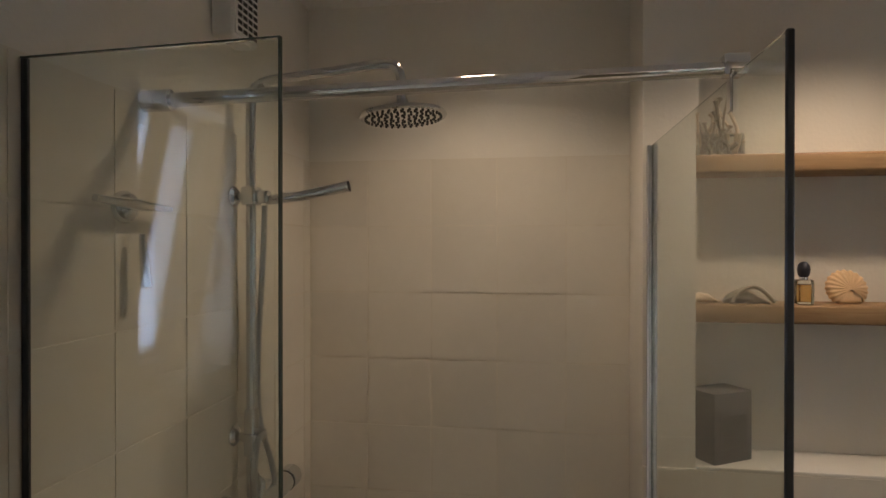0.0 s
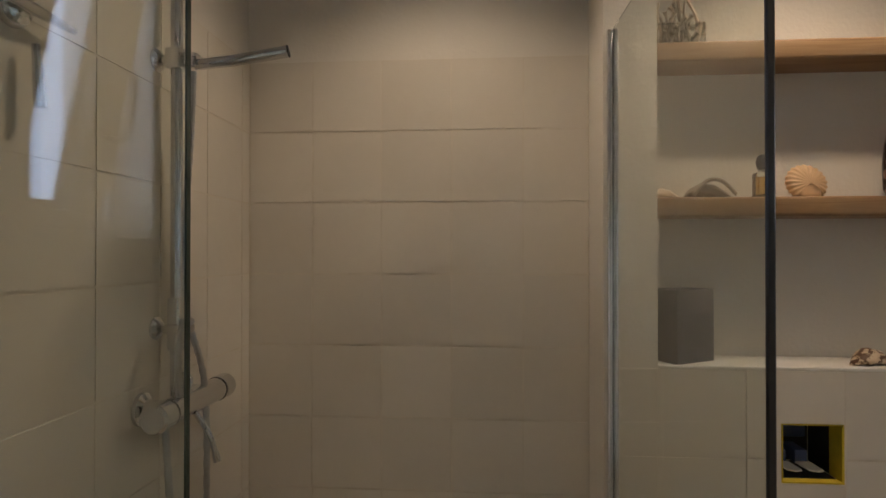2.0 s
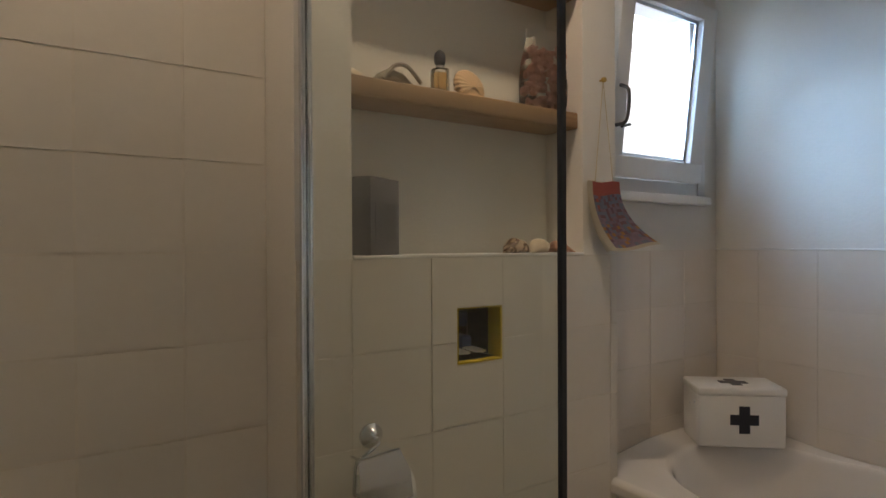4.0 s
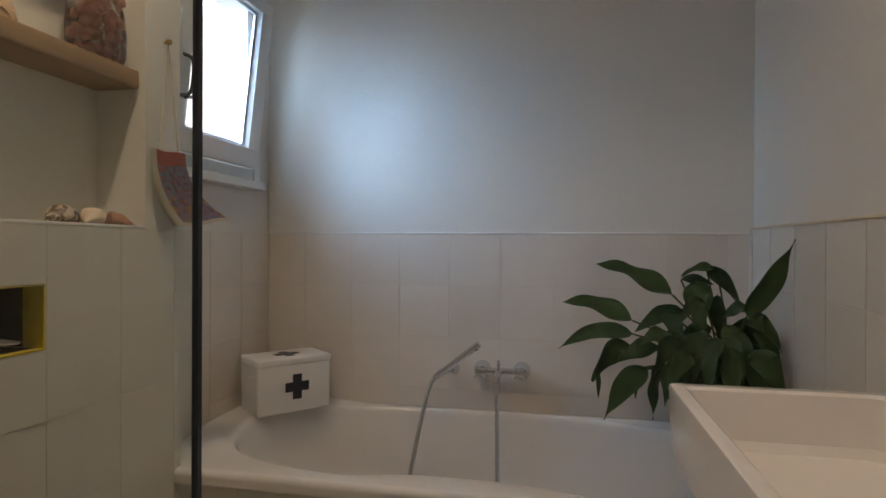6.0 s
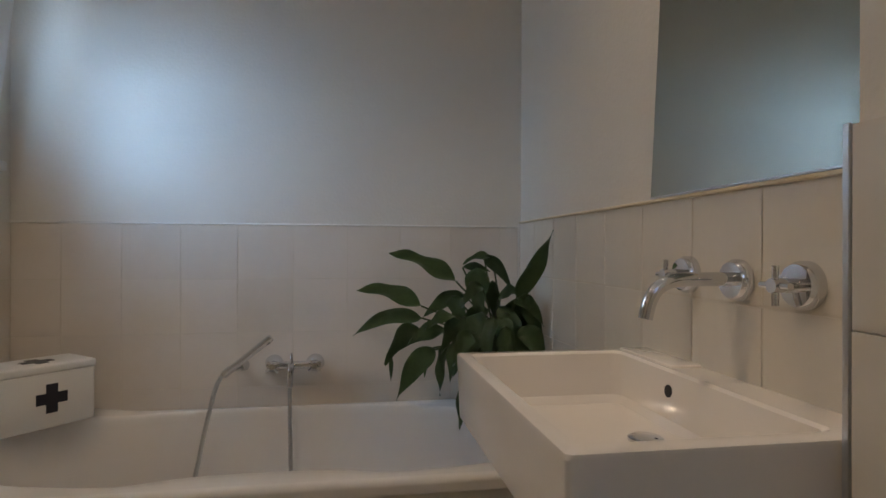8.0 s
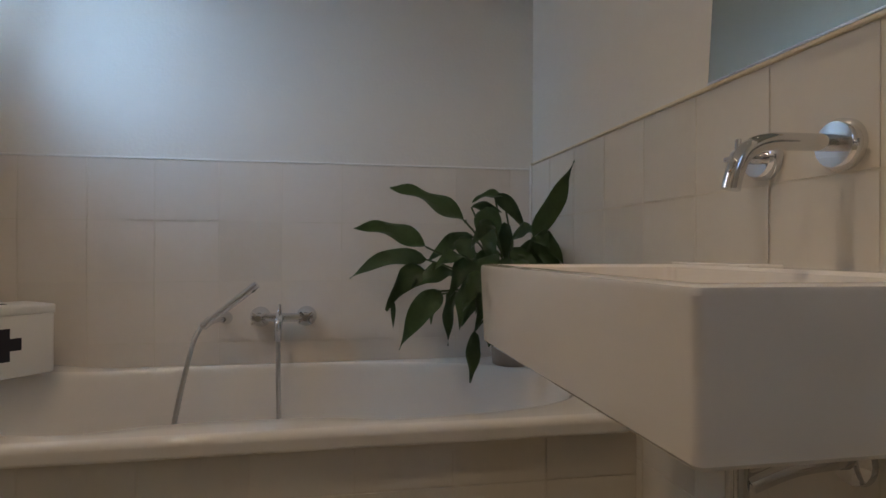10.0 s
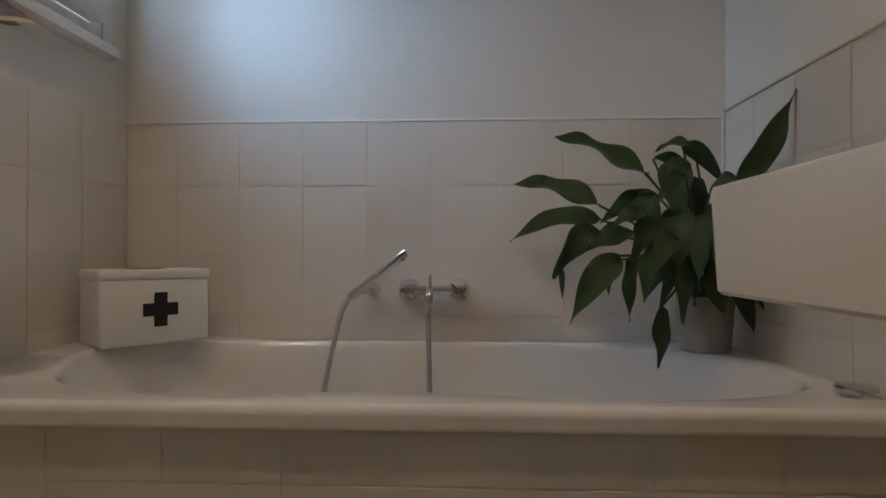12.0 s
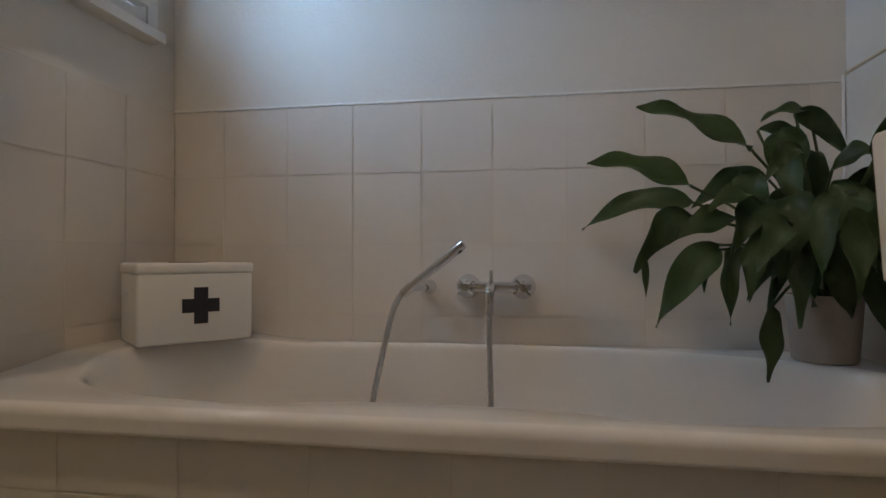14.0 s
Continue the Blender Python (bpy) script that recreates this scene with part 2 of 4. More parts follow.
def prism(bm, pts, lift):
    """A flat outline pushed along the vector lift."""
    lift = Vector(lift)
    a = [bm.verts.new(p) for p in pts]
    b = [bm.verts.new(Vector(p) + lift) for p in pts]
    bm.faces.new(a[::-1])
    bm.faces.new(b)
    for i in range(len(a)):
        j = (i + 1) % len(a)
        bm.faces.new((a[i], a[j], b[j], b[i]))
    return bm


# ---- walls, floor, ceiling ----
H = 2.5
RX, LY, BX, SX, NX = 1.769, -2.705, 0.045, -0.15, -0.10
XW = -0.09
FZ = -0.03

structure("floor", boxed((-0.4, -3.5, -0.13), (3.3, 0.2, FZ)), FLOOR, "grey-beige tiled bathroom floor", "floor")
structure("ceiling", boxed((-0.4, -3.5, H), (3.3, 0.2, H + 0.1)), CEIL, "white painted plaster ceiling", "ceiling")
wall_bath = structure("wall_north", boxed((-0.35, 0.0, FZ), (2.0, 0.15, H)), PAINT, "cream wall above the bath, tiled below", "wall")
bm = bmesh.new()
box(bm, (XW - 0.12, -0.80, FZ), (XW, 0.0, 1.421))
box(bm, (XW - 0.12, -0.80, 2.125), (XW, 0.0, H))
box(bm, (XW - 0.12, -0.14, 1.41), (XW, 0.0, 2.13))
box(bm, (XW - 0.12, -0.80, 1.41), (XW, -0.70, 2.13))
wall_window = structure("wall_west", bm, PAINT, "cream wall with a small window over the bath", "wall")
bm = bmesh.new()
box(bm, (NX, -1.745, FZ), (BX, -1.338, 1.214))
box(bm, (NX, -1.197, FZ), (BX, -0.756, 1.214))
box(bm, (NX, -1.338, FZ), (BX, -1.197, 0.951))
box(bm, (NX, -1.338, 1.09), (BX, -1.197, 1.214))
box(bm, (NX, -1.745, 1.214), (BX, -1.612, H))
box(bm, (NX, -0.895, 1.214), (BX, -0.756, H))
box(bm, (-0.35, -1.745, FZ), (NX, -0.80, H))
wall_box = structure("wall_niche", bm, PAINT, "boxed-out wall with a deep niche above a ledge", "wall")
wall_shower = structure("wall_shower", boxed((-0.35, LY, FZ), (SX, -1.745, H)), PAINT, "cream shower wall, tiled to above head height", "wall")
bm = bmesh.new()
W0, W1 = 1.10, 1.364
box(bm, (-0.35, -2.89, FZ), (W0, LY, H))
box(bm, (W1, -2.89, FZ), (2.0, LY, H))
box(bm, (W0, -2.89, FZ), (W1, LY, 1.515))
box(bm, (W0, -2.89, 2.04), (W1, LY, H))
wall_south = structure("wall_south", bm, PAINT, "cream side wall with a second small window", "wall")
bm = bmesh.new()
box(bm, (RX, -1.80, FZ), (1.9, 0.0, H))
# the gap left here is an unseen doorway, added to open onto the unlit hall
box(bm, (RX, -3.0, FZ), (1.9, -2.62, H))
box(bm, (RX, -2.62, 2.05), (1.9, -1.80, H))
wall_east = structure("wall_east", bm, PAINT, "cream wall with half-height tiles and a mirror", "wall")
# unseen unlit hall, added so that chrome and glass reflect something dark
bm = bmesh.new()
box(bm, (3.2, -3.4, FZ), (3.3, -0.9, H))
box(bm, (1.9, -3.5, FZ), (3.3, -3.4, H))
box(bm, (1.9, -0.9, FZ), (3.3, -0.8, H))
structure("unseen_hall", bm, PAINT, "plain unseen hallway walls, added unlit to darken reflections", "wall")
wall_return = structure("wall_return", box(boxed((1.677, -1.80, FZ), (RX, -1.660, H)), (1.6635, -1.80, FZ), (1.677, -1.655, 1.278)), PAINT, "short boxed-out wall beside the basin", "wall")

# ---- the bath ----


def bath_edge(a, s):
    """A point of the tub's opening at angle a, drawn in to the share s."""
    c, d = math.cos(a), math.sin(a)
    right, back = c > 0, d > 0
    e = 2.05 if right and back else 3.4 if right else 2.7 if back else 3.0
    x = 0.83 * math.copysign(abs(c) ** (2 / e), c)
    y = 0.347 * math.copysign(abs(d) ** (2 / e), d)
    px, py = 0.885 + x, -0.386 + y
    if d < 0:
        w = max(0.0, 1 - ((px - 0.86) / 0.34) ** 2)
        py += 0.055 * w * w * (3 - 2 * w) * min(1, -d * 1.5)
    cx = 0.885 + 0.02 * (1 - s)
    return cx + (px - cx) * s, -0.386 + (py + 0.386) * (s if s > 0.9 else s * 0.98)


def build_bath():
    bath = thing("bathtub", (0.885, -0.39, 0.0), "white enamelled built-in bathtub with wide rim", "bathtub")
    bm = bmesh.new()
    n = 120
    lo, hi = (XW + 0.007, -0.785), (RX - 0.004, -0.004)
    rings = []

    def outer(a, inset, z):
        c, d = math.cos(a), math.sin(a)
        cx, cy = (lo[0] + hi[0]) / 2, (lo[1] + hi[1]) / 2
        hx, hy = (hi[0] - lo[0]) / 2 - inset, (hi[1] - lo[1]) / 2 - inset
        k = 1 / max(abs(c), abs(d))
        return (cx + hx * c * k, cy + hy * d * k, z)

    angles = [2 * math.pi * (k + 0.5) / n for k in range(n)]
    for inset, z in ((0.012, 0.503), (0.002, 0.504), (0.0, 0.508), (0.0, 0.511), (0.0, 0.528), (0.0, 0.531), (0.0015, 0.536), (0.005, 0.541), (0.010, 0.5445), (0.016, 0.5465), (0.02, 0.547), (0.024, 0.547)):
        rings.append([bm.verts.new(outer(a, inset, z)) for a in angles])
    for s, z in ((1.02, 0.547), (1.01, 0.5462), (1.0, 0.543), (0.992, 0.538), (0.987, 0.531), (0.978, 0.515), (0.955, 0.43), (0.92, 0.33), (0.88, 0.24), (0.82, 0.18), (0.72, 0.155), (0.4, 0.148), (0.05, 0.146)):
        rings.append([bm.verts.new((*bath_edge(a, s), z)) for a in angles])
    for r, q in zip(rings, rings[1:]):
        for k in range(n):
            bm.faces.new((r[k], r[(k + 1) % n], q[(k + 1) % n], q[k]))
    bm.faces.new(rings[-1])

    def ease(v):
        v = min(1.0, max(0.0, v))
        return v * v * (3 - 2 * v)

    for v in bm.verts:
        if v.co.z > 0.4:
            v.co.z += 0.026 * ease((0.38 - v.co.x) / 0.3) * ease((v.co.y + 0.68) / 0.3)
    part("tub", bm, ACRYL, bath, sharp=50)
    cover = part("overflow_cover", lathed((1.712, -0.676, 0.545), (0, 0, 1), ((0, 0.012), (0.012, 0.012), (0.014, 0.036), (0.02, 0.036), (0.024, 0.03), (0.026, 0.001)), 28), CHROME, bath, "round chrome waste control on the rim")
    part("sealant", boxed((XW + 0.008, -0.7685, 0.4985), (RX - 0.012, -0.7615, 0.5045), 0.0015, 1), TRIM, bath, "yellowed sealant under the rim")
    rnd = random.Random(4)
    for k in range(18):
        x = 0.1 + rnd.random() * 1.5
        part("mould_spot", boxed((x, -0.7692, 0.5), (x + 0.008 + rnd.random() * 0.03, -0.7682, 0.5015 + 0.002 * rnd.random())), BLACK, bath)


build_bath()
panel_wall = structure("bath_panel", boxed((XW, -0.757, FZ), (RX, -0.72, 0.5015)), GROUT, "tiled front panel of the bath", "panel")

# ---- basin ----


def build_basin():
    b = thing("washbasin", (1.55, -1.315, 0.755), "white square ceramic wall-hung washbasin with tap deck", "washbasin")
    x0, x1, y0, y1, z0, z1 = 1.32, RX - 0.002, -1.642, -0.985, 0.756, 0.902
    bm = bmesh.new()
    ix0, ix1, iy0, iy1, iz = x0 + 0.03, 1.688, y0 + 0.035, y1 - 0.035, 0.79

    def ring(a0, a1, b0, b1, z, r, n=5):
        out = []
        for cx, cy, s in ((a1 - r, b1 - r, 0), (a0 + r, b1 - r, 1), (a0 + r, b0 + r, 2), (a1 - r, b0 + r, 3)):
            for k in range(n + 1):
                a = math.pi / 2 * (s + k / n)
                out.append(bm.verts.new((cx + r * math.cos(a), cy + r * math.sin(a), z)))
        return out

    rings = [ring(x0 + 0.045, x1, y0 + 0.04, y1 - 0.04, z0, 0.008), ring(x0 + 0.011, x1, y0 + 0.011, y1 - 0.011, z0 + 0.001, 0.008), ring(x0 + 0.006, x1, y0 + 0.006, y1 - 0.006, z0 + 0.006, 0.009),
             ring(x0, x1, y0, y1, z1 - 0.008, 0.010), ring(x0 + 0.002, x1, y0 + 0.002, y1 - 0.002, z1 - 0.002, 0.010), ring(x0 + 0.008, x1 - 0.003, y0 + 0.008, y1 - 0.008, z1, 0.010),
             ring(ix0 - 0.006, ix1 + 0.006, iy0 - 0.006, iy1 + 0.006, z1, 0.02), ring(ix0, ix1, iy0, iy1, z1 - 0.005, 0.022), ring(ix0 + 0.02, ix1 - 0.008, iy0 + 0.02, iy1 - 0.02, iz + 0.02, 0.026),
             ring(ix0 + 0.035, ix1 - 0.02, iy0 + 0.035, iy1 - 0.035, iz + 0.004, 0.03), ring(ix0 + 0.1, ix1 - 0.05, iy0 + 0.2, iy1 - 0.2, iz, 0.03)]
    for r, s in zip(rings, rings[1:]):
        m = len(r)
        for k in range(m):
            bm.faces.new((r[k], r[(k + 1) % m], s[(k + 1) % m], s[k]))
    bm.faces.new(rings[0])
    bm.faces.new(rings[-1])
    part("bowl", bm, CERAM, b, sharp=24)
    part("deck", boxed((1.698, -1.222, z1 - 0.006), (x1, -1.004, z1 + 0.005), 0.004, 3), CERAM, b, "raised glazed tap ledge")
    # no real hole: a near-black disc paints the shade inside the overflow
    part("overflow", lathed((1.685, -1.235, 0.862), (-1, 0, 0.06), ((0, 0.012), (0.002, 0.012), (0.003, 0.0005)), 20), DARK, b, "dark disc standing for the shade in the overflow hole")
    part("drain", lathed((1.60, -1.305, 0.789), (0, 0, 1), ((0, 0.02), (0.006, 0.031), (0.011, 0.031), (0.014, 0.026), (0.015, 0.001)), 28), CHROME, b, "round chrome drain cover")
    trap = thing("basin_trap", (1.615, -1.305, 0.36), "chrome bottle trap and waste pipe under the basin", "pipe")
    part("waste_pipe", tube([(1.615, -1.305, 0.764), (1.615, -1.305, 0.46)], 0.016, 16), CHROME, trap)
    part("bottle", lathed((1.615, -1.305, 0.36), (0, 0, 1), ((0, 0.018), (0.01, 0.028), (0.11, 0.028), (0.125, 0.018))), CHROME, trap)
    part("wall_pipe", tube(spline([(1.63, -1.31, 0.60), (1.68, -1.325, 0.625), (1.72, -1.345, 0.64), (RX - 0.01, -1.35, 0.642)], 6), 0.015, 14), CHROME, trap)
    part("wall_rose", lathed((RX - 0.008, -1.35, 0.642), (-1, 0, 0), ((0, 0.038), (0.008, 0.036), (0.014, 0.02))), CHROME, trap)


build_basin()


def rose(at, axis, r=0.036, d=0.014):
    return lathed(at, axis, ((0, r), (d * 0.6, r), (d, r * 0.86), (d * 1.05, r * 0.4)), 32)


def basin_tap():
    tap = thing("basin_tap", (RX - 0.01, -1.335, 1.08), "chrome wall-mounted basin tap with curved spout", "tap")
    part("rose", rose((RX - 0.008, -1.335, 1.078), (-1, 0, 0), 0.037, 0.02), CHROME, tap)
    part("spout", tube(spline([(RX - 0.02, -1.335, 1.08), (1.69, -1.333, 1.08), (1.64, -1.331, 1.078), (1.61, -1.33, 1.066), (1.594, -1.329, 1.043), (1.586, -1.328, 1.012)], 6), 0.0125, 18), CHROME, tap)
    return tap


def cross_valve(y, z):
    v = thing("tap_valve", (RX - 0.01, y, z), "chrome wall valve with cross-shaped handle", "tap", "basin valves")
    part("rose", rose((RX - 0.008, y, z), (-1, 0, 0), 0.037, 0.022), CHROME, v)
    part("spindle", tube([(RX - 0.02, y, z), (RX - 0.07, y, z)], 0.011, 16), CHROME, v)
    part("cross_handle", sweep(tube([(RX - 0.062, y, z - 0.03), (RX - 0.062, y, z + 0.03)], 0.0052, 12), [(RX - 0.062, y - 0.03, z), (RX - 0.062, y + 0.03, z)], 0.0052, 12), CHROME, v)
    return v


basin_tap()
cross_valve(-1.185, 1.082)
cross_valve(-1.487, 1.078)

mirror = thing("wall_mirror", (RX - 0.004, -1.32, 1.262), "frameless wall mirror above the basin", "mirror")
part("mirror_glass", prism(bmesh.new(), [(RX - 0.007, -1.652, 1.25), (RX - 0.007, -1.028, 1.25), (RX - 0.007, -1.105, 2.15), (RX - 0.007, -1.652, 2.15)], (0.006, 0, 0)), MIRROR, mirror)
part("bottom_rail", boxed((RX - 0.009, -1.652, 1.2465), (RX - 0.001, -1.028, 1.25)), STEEL, mirror)

# ---- windows ----


def tilted_window(name, label, width, height, lean, jamb, stile, rails, start, m):
    """A bottom-hung sash leaning into the room along local +x; the opening runs along local y from 0 to width, z from 0.
    jamb: the frame's width at the two sides; stile: the sash's; rails: frame and sash at the foot, frame and sash at the top; start: where the sash begins."""
    foot, low, head, high = rails
    w = tagged(new(name), label, "window", "", "structure")
    w.matrix_world = m

    def put(nm, bm, mat, lab=""):
        ob = new(nm, finish(nm, bm, mat))
        ob.parent = w
        if lab:
            tagged(ob, lab)
        return ob

    bm = bmesh.new()
    box(bm, (-0.09, 0, 0), (0.012, width, foot))
    box(bm, (-0.09, jamb[0], foot), (0.004, width - jamb[1], foot + 0.022))
    box(bm, (-0.09, 0, height - head), (0.012, width, height))
    box(bm, (-0.09, 0, foot), (0.012, jamb[0], height - head))
    box(bm, (-0.09, width - jamb[1], foot), (0.012, width, height - head))
    put("window_frame", bm, WHITEWOOD)
    y0, y1, z0, z1 = start, width - jamb[1] + 0.004, foot + 0.002, height - head - 0.005
    t = Matrix.Translation((0.013, 0, z0)) @ Matrix.Rotation(radians(lean), 4, "Y") @ Matrix.Translation((0, 0, -z0))

    def lean_put(nm, bm, mat, lab=""):
        bmesh.ops.transform(bm, matrix=t, verts=bm.verts)
        return put(nm, bm, mat, lab)

    bm = bmesh.new()
    box(bm, (0, y0, z0), (0.042, y1, z0 + low), 0.004)
    box(bm, (0, y0, z1 - high), (0.042, y1, z1), 0.004)
    box(bm, (0, y0, z0 + low - 0.004), (0.042, y0 + stile[0], z1 - high + 0.004), 0.004)
    box(bm, (0, y1 - stile[1], z0 + low - 0.004), (0.042, y1, z1 - high + 0.004), 0.004)
    lean_put("sash", bm, WHITEWOOD)
    ga, gb, gc, gd = y0 + stile[0], y1 - stile[1], z0 + low, z1 - high
    bm = bmesh.new()
    box(bm, (0.008, ga - 0.001, gc - 0.001), (0.020, gb + 0.001, gc + 0.012), 0.002, 1)
    box(bm, (0.008, ga - 0.001, gd - 0.012), (0.020, gb + 0.001, gd + 0.001), 0.002, 1)
    box(bm, (0.008, ga - 0.001, gc + 0.012), (0.020, ga + 0.012, gd - 0.012), 0.002, 1)
    box(bm, (0.008, gb - 0.012, gc + 0.012), (0.020, gb + 0.001, gd - 0.012), 0.002, 1)
    lean_put("glazing_bead", bm, STEEL, "grey metal glazing bead round the pane")
    pane = lean_put("pane", boxed((0.013, ga + 0.002, gc + 0.002), (0.017, gb - 0.002, gd - 0.002)), WINGLASS)
    pane.visible_shadow = False
    bm = tube(spline([(0.04, y0 + 0.018, z0 + 0.16), (0.075, y0 + 0.024, z0 + 0.17), (0.08, y0 + 0.026, z0 + 0.22), (0.072, y0 + 0.026, z0 + 0.27), (0.04, y0 + 0.024, z0 + 0.285)], 5), 0.006, 10)
    sweep(bm, [(0.06, y0 + 0.024, z0 + 0.155), (0.064, y0 + 0.06, z0 + 0.165)], 0.005, 8)
    lean_put("window_handle", bm, HANDLE, "dark metal pull handle")
    put("stay", tube([(0.004, width - jamb[1] + 0.002, 0.30), (0.055, width - jamb[1] - 0.004, 0.36)], 0.004, 8), STEEL, "thin metal window stay")
    return w


window_1 = tilted_window("window_1", "small white bottom-hung window tilted open into the room", 0.56, 0.71, 6.5, (0.003, 0.052), (0.064, 0.076), (0.047, 0.07, 0.04, 0.05), 0.005, pose(XW, -0.70, 1.418))
for nm, bm, lab in (("architrave", box(boxed((0.0, 0.554, -0.02), (0.018, 0.598, 0.74), 0.003), (0.0, -0.002, 0.71), (0.016, 0.554, 0.75), 0.003), ""),
                    ("window_sill", boxed((-0.03, -0.02, -0.03), (0.050, 0.590, 0.0), 0.004), "white painted sill with chipped lower edge")):
    ob = new(nm, finish(nm, bm, WHITEWOOD))
    ob.parent = window_1
    if lab:
        tagged(ob, lab)
window_2 = tilted_window("window_2", "small white bottom-hung window tilted open beside the shower", 0.264, 0.525, 12.5, (0.018, 0.004), (0.07, 0.012), (0.02, 0.03, 0.012, 0.014), 0.085, pose(W1, -2.80, 1.515, 0, 0, 90))

# ---- outside ----
outside = structure("ground", boxed((-400, -400, -0.5), (400, 400, -0.2)), GRASS, "grey paved ground outside", "ground")
DAY = glow("overcast_sky", (0.86, 0.94, 1.0), 1.5)
structure("backdrop", boxed((-3.2, -16.0, -0.2), (-3.1, 9.0, 10.0)), DAY, "bright overcast sky beyond the window", "backdrop")
garden = thing("neighbour_wall", (-2.6, 2.0, -0.2), "white painted brick wall across the yard", "wall")
for k in range(58):
    z = -0.2 + k * 0.09
    y = max(-3.0, 2.8 + (z + 0.08 - 3.37) / 0.57)
    part("brick_course", boxed((-2.66, y, z), (-2.50 + (0.003 if k % 2 else 0.0), 7.0, z + 0.0885), 0.002, 1), RENDERW, garden)
house2 = thing("neighbour_house", (1.5, -30, -0.2), "pale brick house across the yard", "house")
part("wall", boxed((-6, -34, -0.2), (9, -26, 3.2)), RENDERW, house2)
part("roof", prism(bmesh.new(), [(-6.3, -34.3, 3.2), (-6.3, -25.7, 3.2), (-6.3, -30, 5.2)], (15.6, 0, 0)), ROOF, house2)

# ---- ceiling spots ----


def downlight(x, y, power):
    d = thing("downlight", (x, y, H), "recessed warm ceiling spotlight", "lamp", "ceiling spots")
    part("ring", lathed((x, y, H - 0.006), (0, 0, 1), ((0, 0.034), (0, 0.045), (0.005, 0.045), (0.0052, 0.034)), 24), STEEL, d)
    part("bulb", lathed((x, y, H - 0.002), (0, 0, 1), ((0, 0.032), (0.0015, 0.032)), 24), BULB, d, "glowing warm bulb")
    lamp("downlight_beam", "SPOT", pose(x, y, H - 0.012), power, (1.0, 0.765, 0.55), radius=0.045, cone=radians(128), blend=0.75)


downlight(0.30, -2.15, 10.2)
downlight(0.32, -1.25, 13.8)
downlight(1.52, -1.30, 9.6)

# ---- shower ----


def build_screen():
    s = thing("shower_screen", (0.4, -1.705, FZ), "clear fixed glass shower screen with dark edge seal", "shower screen")
    bm = boxed((0.0, -0.004, FZ + 0.01), (0.682, 0.004, 2.022))
    for v in bm.verts:
        if v.co.z > 1:
            v.co.z += 0.034 * v.co.x / 0.682
    bmesh.ops.transform(bm, matrix=pose(0.056, -1.7215, 0, 0, 0, 3.1), verts=bm.verts)
    part("glass_panel", bm, GLASS, s)
    part("edge_strip", boxed((0.736, -1.690, FZ + 0.01), (0.743, -1.679, 2.058), 0.002, 1), EDGE, s, "dark full-height edge strip")
    part("wall_profile", box(boxed((0.0515, -1.738, FZ), (0.064, -1.7265, 2.022), 0.003), (0.0515, -1.7185, FZ), (0.063, -1.7065, 2.026), 0.003), POLISHED, s, "polished aluminium wall profile")
    rod = thing("stabiliser_rod", (0.62, -2.2, 2.06), "chrome stabiliser rod across the shower opening", "rod")
    part("rod", tube([(0.635, LY + 0.01, 2.024), (0.553, -1.695, 2.062)], 0.0125, 20), CHROME, rod)
    part("wall_socket", lathed((0.635, LY + 0.007, 2.024), (-0.08, 1, 0.037), ((0, 0.019), (0.05, 0.019), (0.052, 0.0125)), 20), CHROME, rod)
    part("clamp", box(boxed((0.537, -1.713, 2.048), (0.569, -1.672, 2.084), 0.004), (0.543, -1.703, 1.99), (0.563, -1.6965, 2.05), 0.002), CHROME, rod, "chrome clamp gripping the glass")
    d = thing("shower_door", (0.886, -2.7, FZ), "narrow clear glass panel hinged on the wall", "shower screen")
    bm = boxed((-0.003, 0.0, FZ + 0.01), (0.003, 0.376, 2.02))
    bmesh.ops.transform(bm, matrix=pose(0.886, -2.700, 0, 0, 0, -3.2), verts=bm.verts)
    part("glass_panel", bm, GLASS, d)
    bm = boxed((-0.0032, 0.3765, FZ + 0.01), (0.0032, 0.3785, 2.02))
    bmesh.ops.transform(bm, matrix=pose(0.886, -2.700, 0, 0, 0, -3.2), verts=bm.verts)
    part("glass_edge", bm, GLEDGE, d, "dark green cut glass edge")
    part("top_edge", (lambda q: (bmesh.ops.transform(q, matrix=pose(0.886, -2.700, 0, 0, 0, -3.2), verts=q.verts), q)[1])(boxed((-0.0032, 0.0, 2.0205), (0.0032, 0.3785, 2.0225))), GLEDGE, d)
    part("wall_profile", boxed((0.881, LY + 0.0085, FZ + 0.01), (0.891, LY + 0.018, 2.02), 0.002), EDGE, d, "dark narrow wall seal")


build_screen()


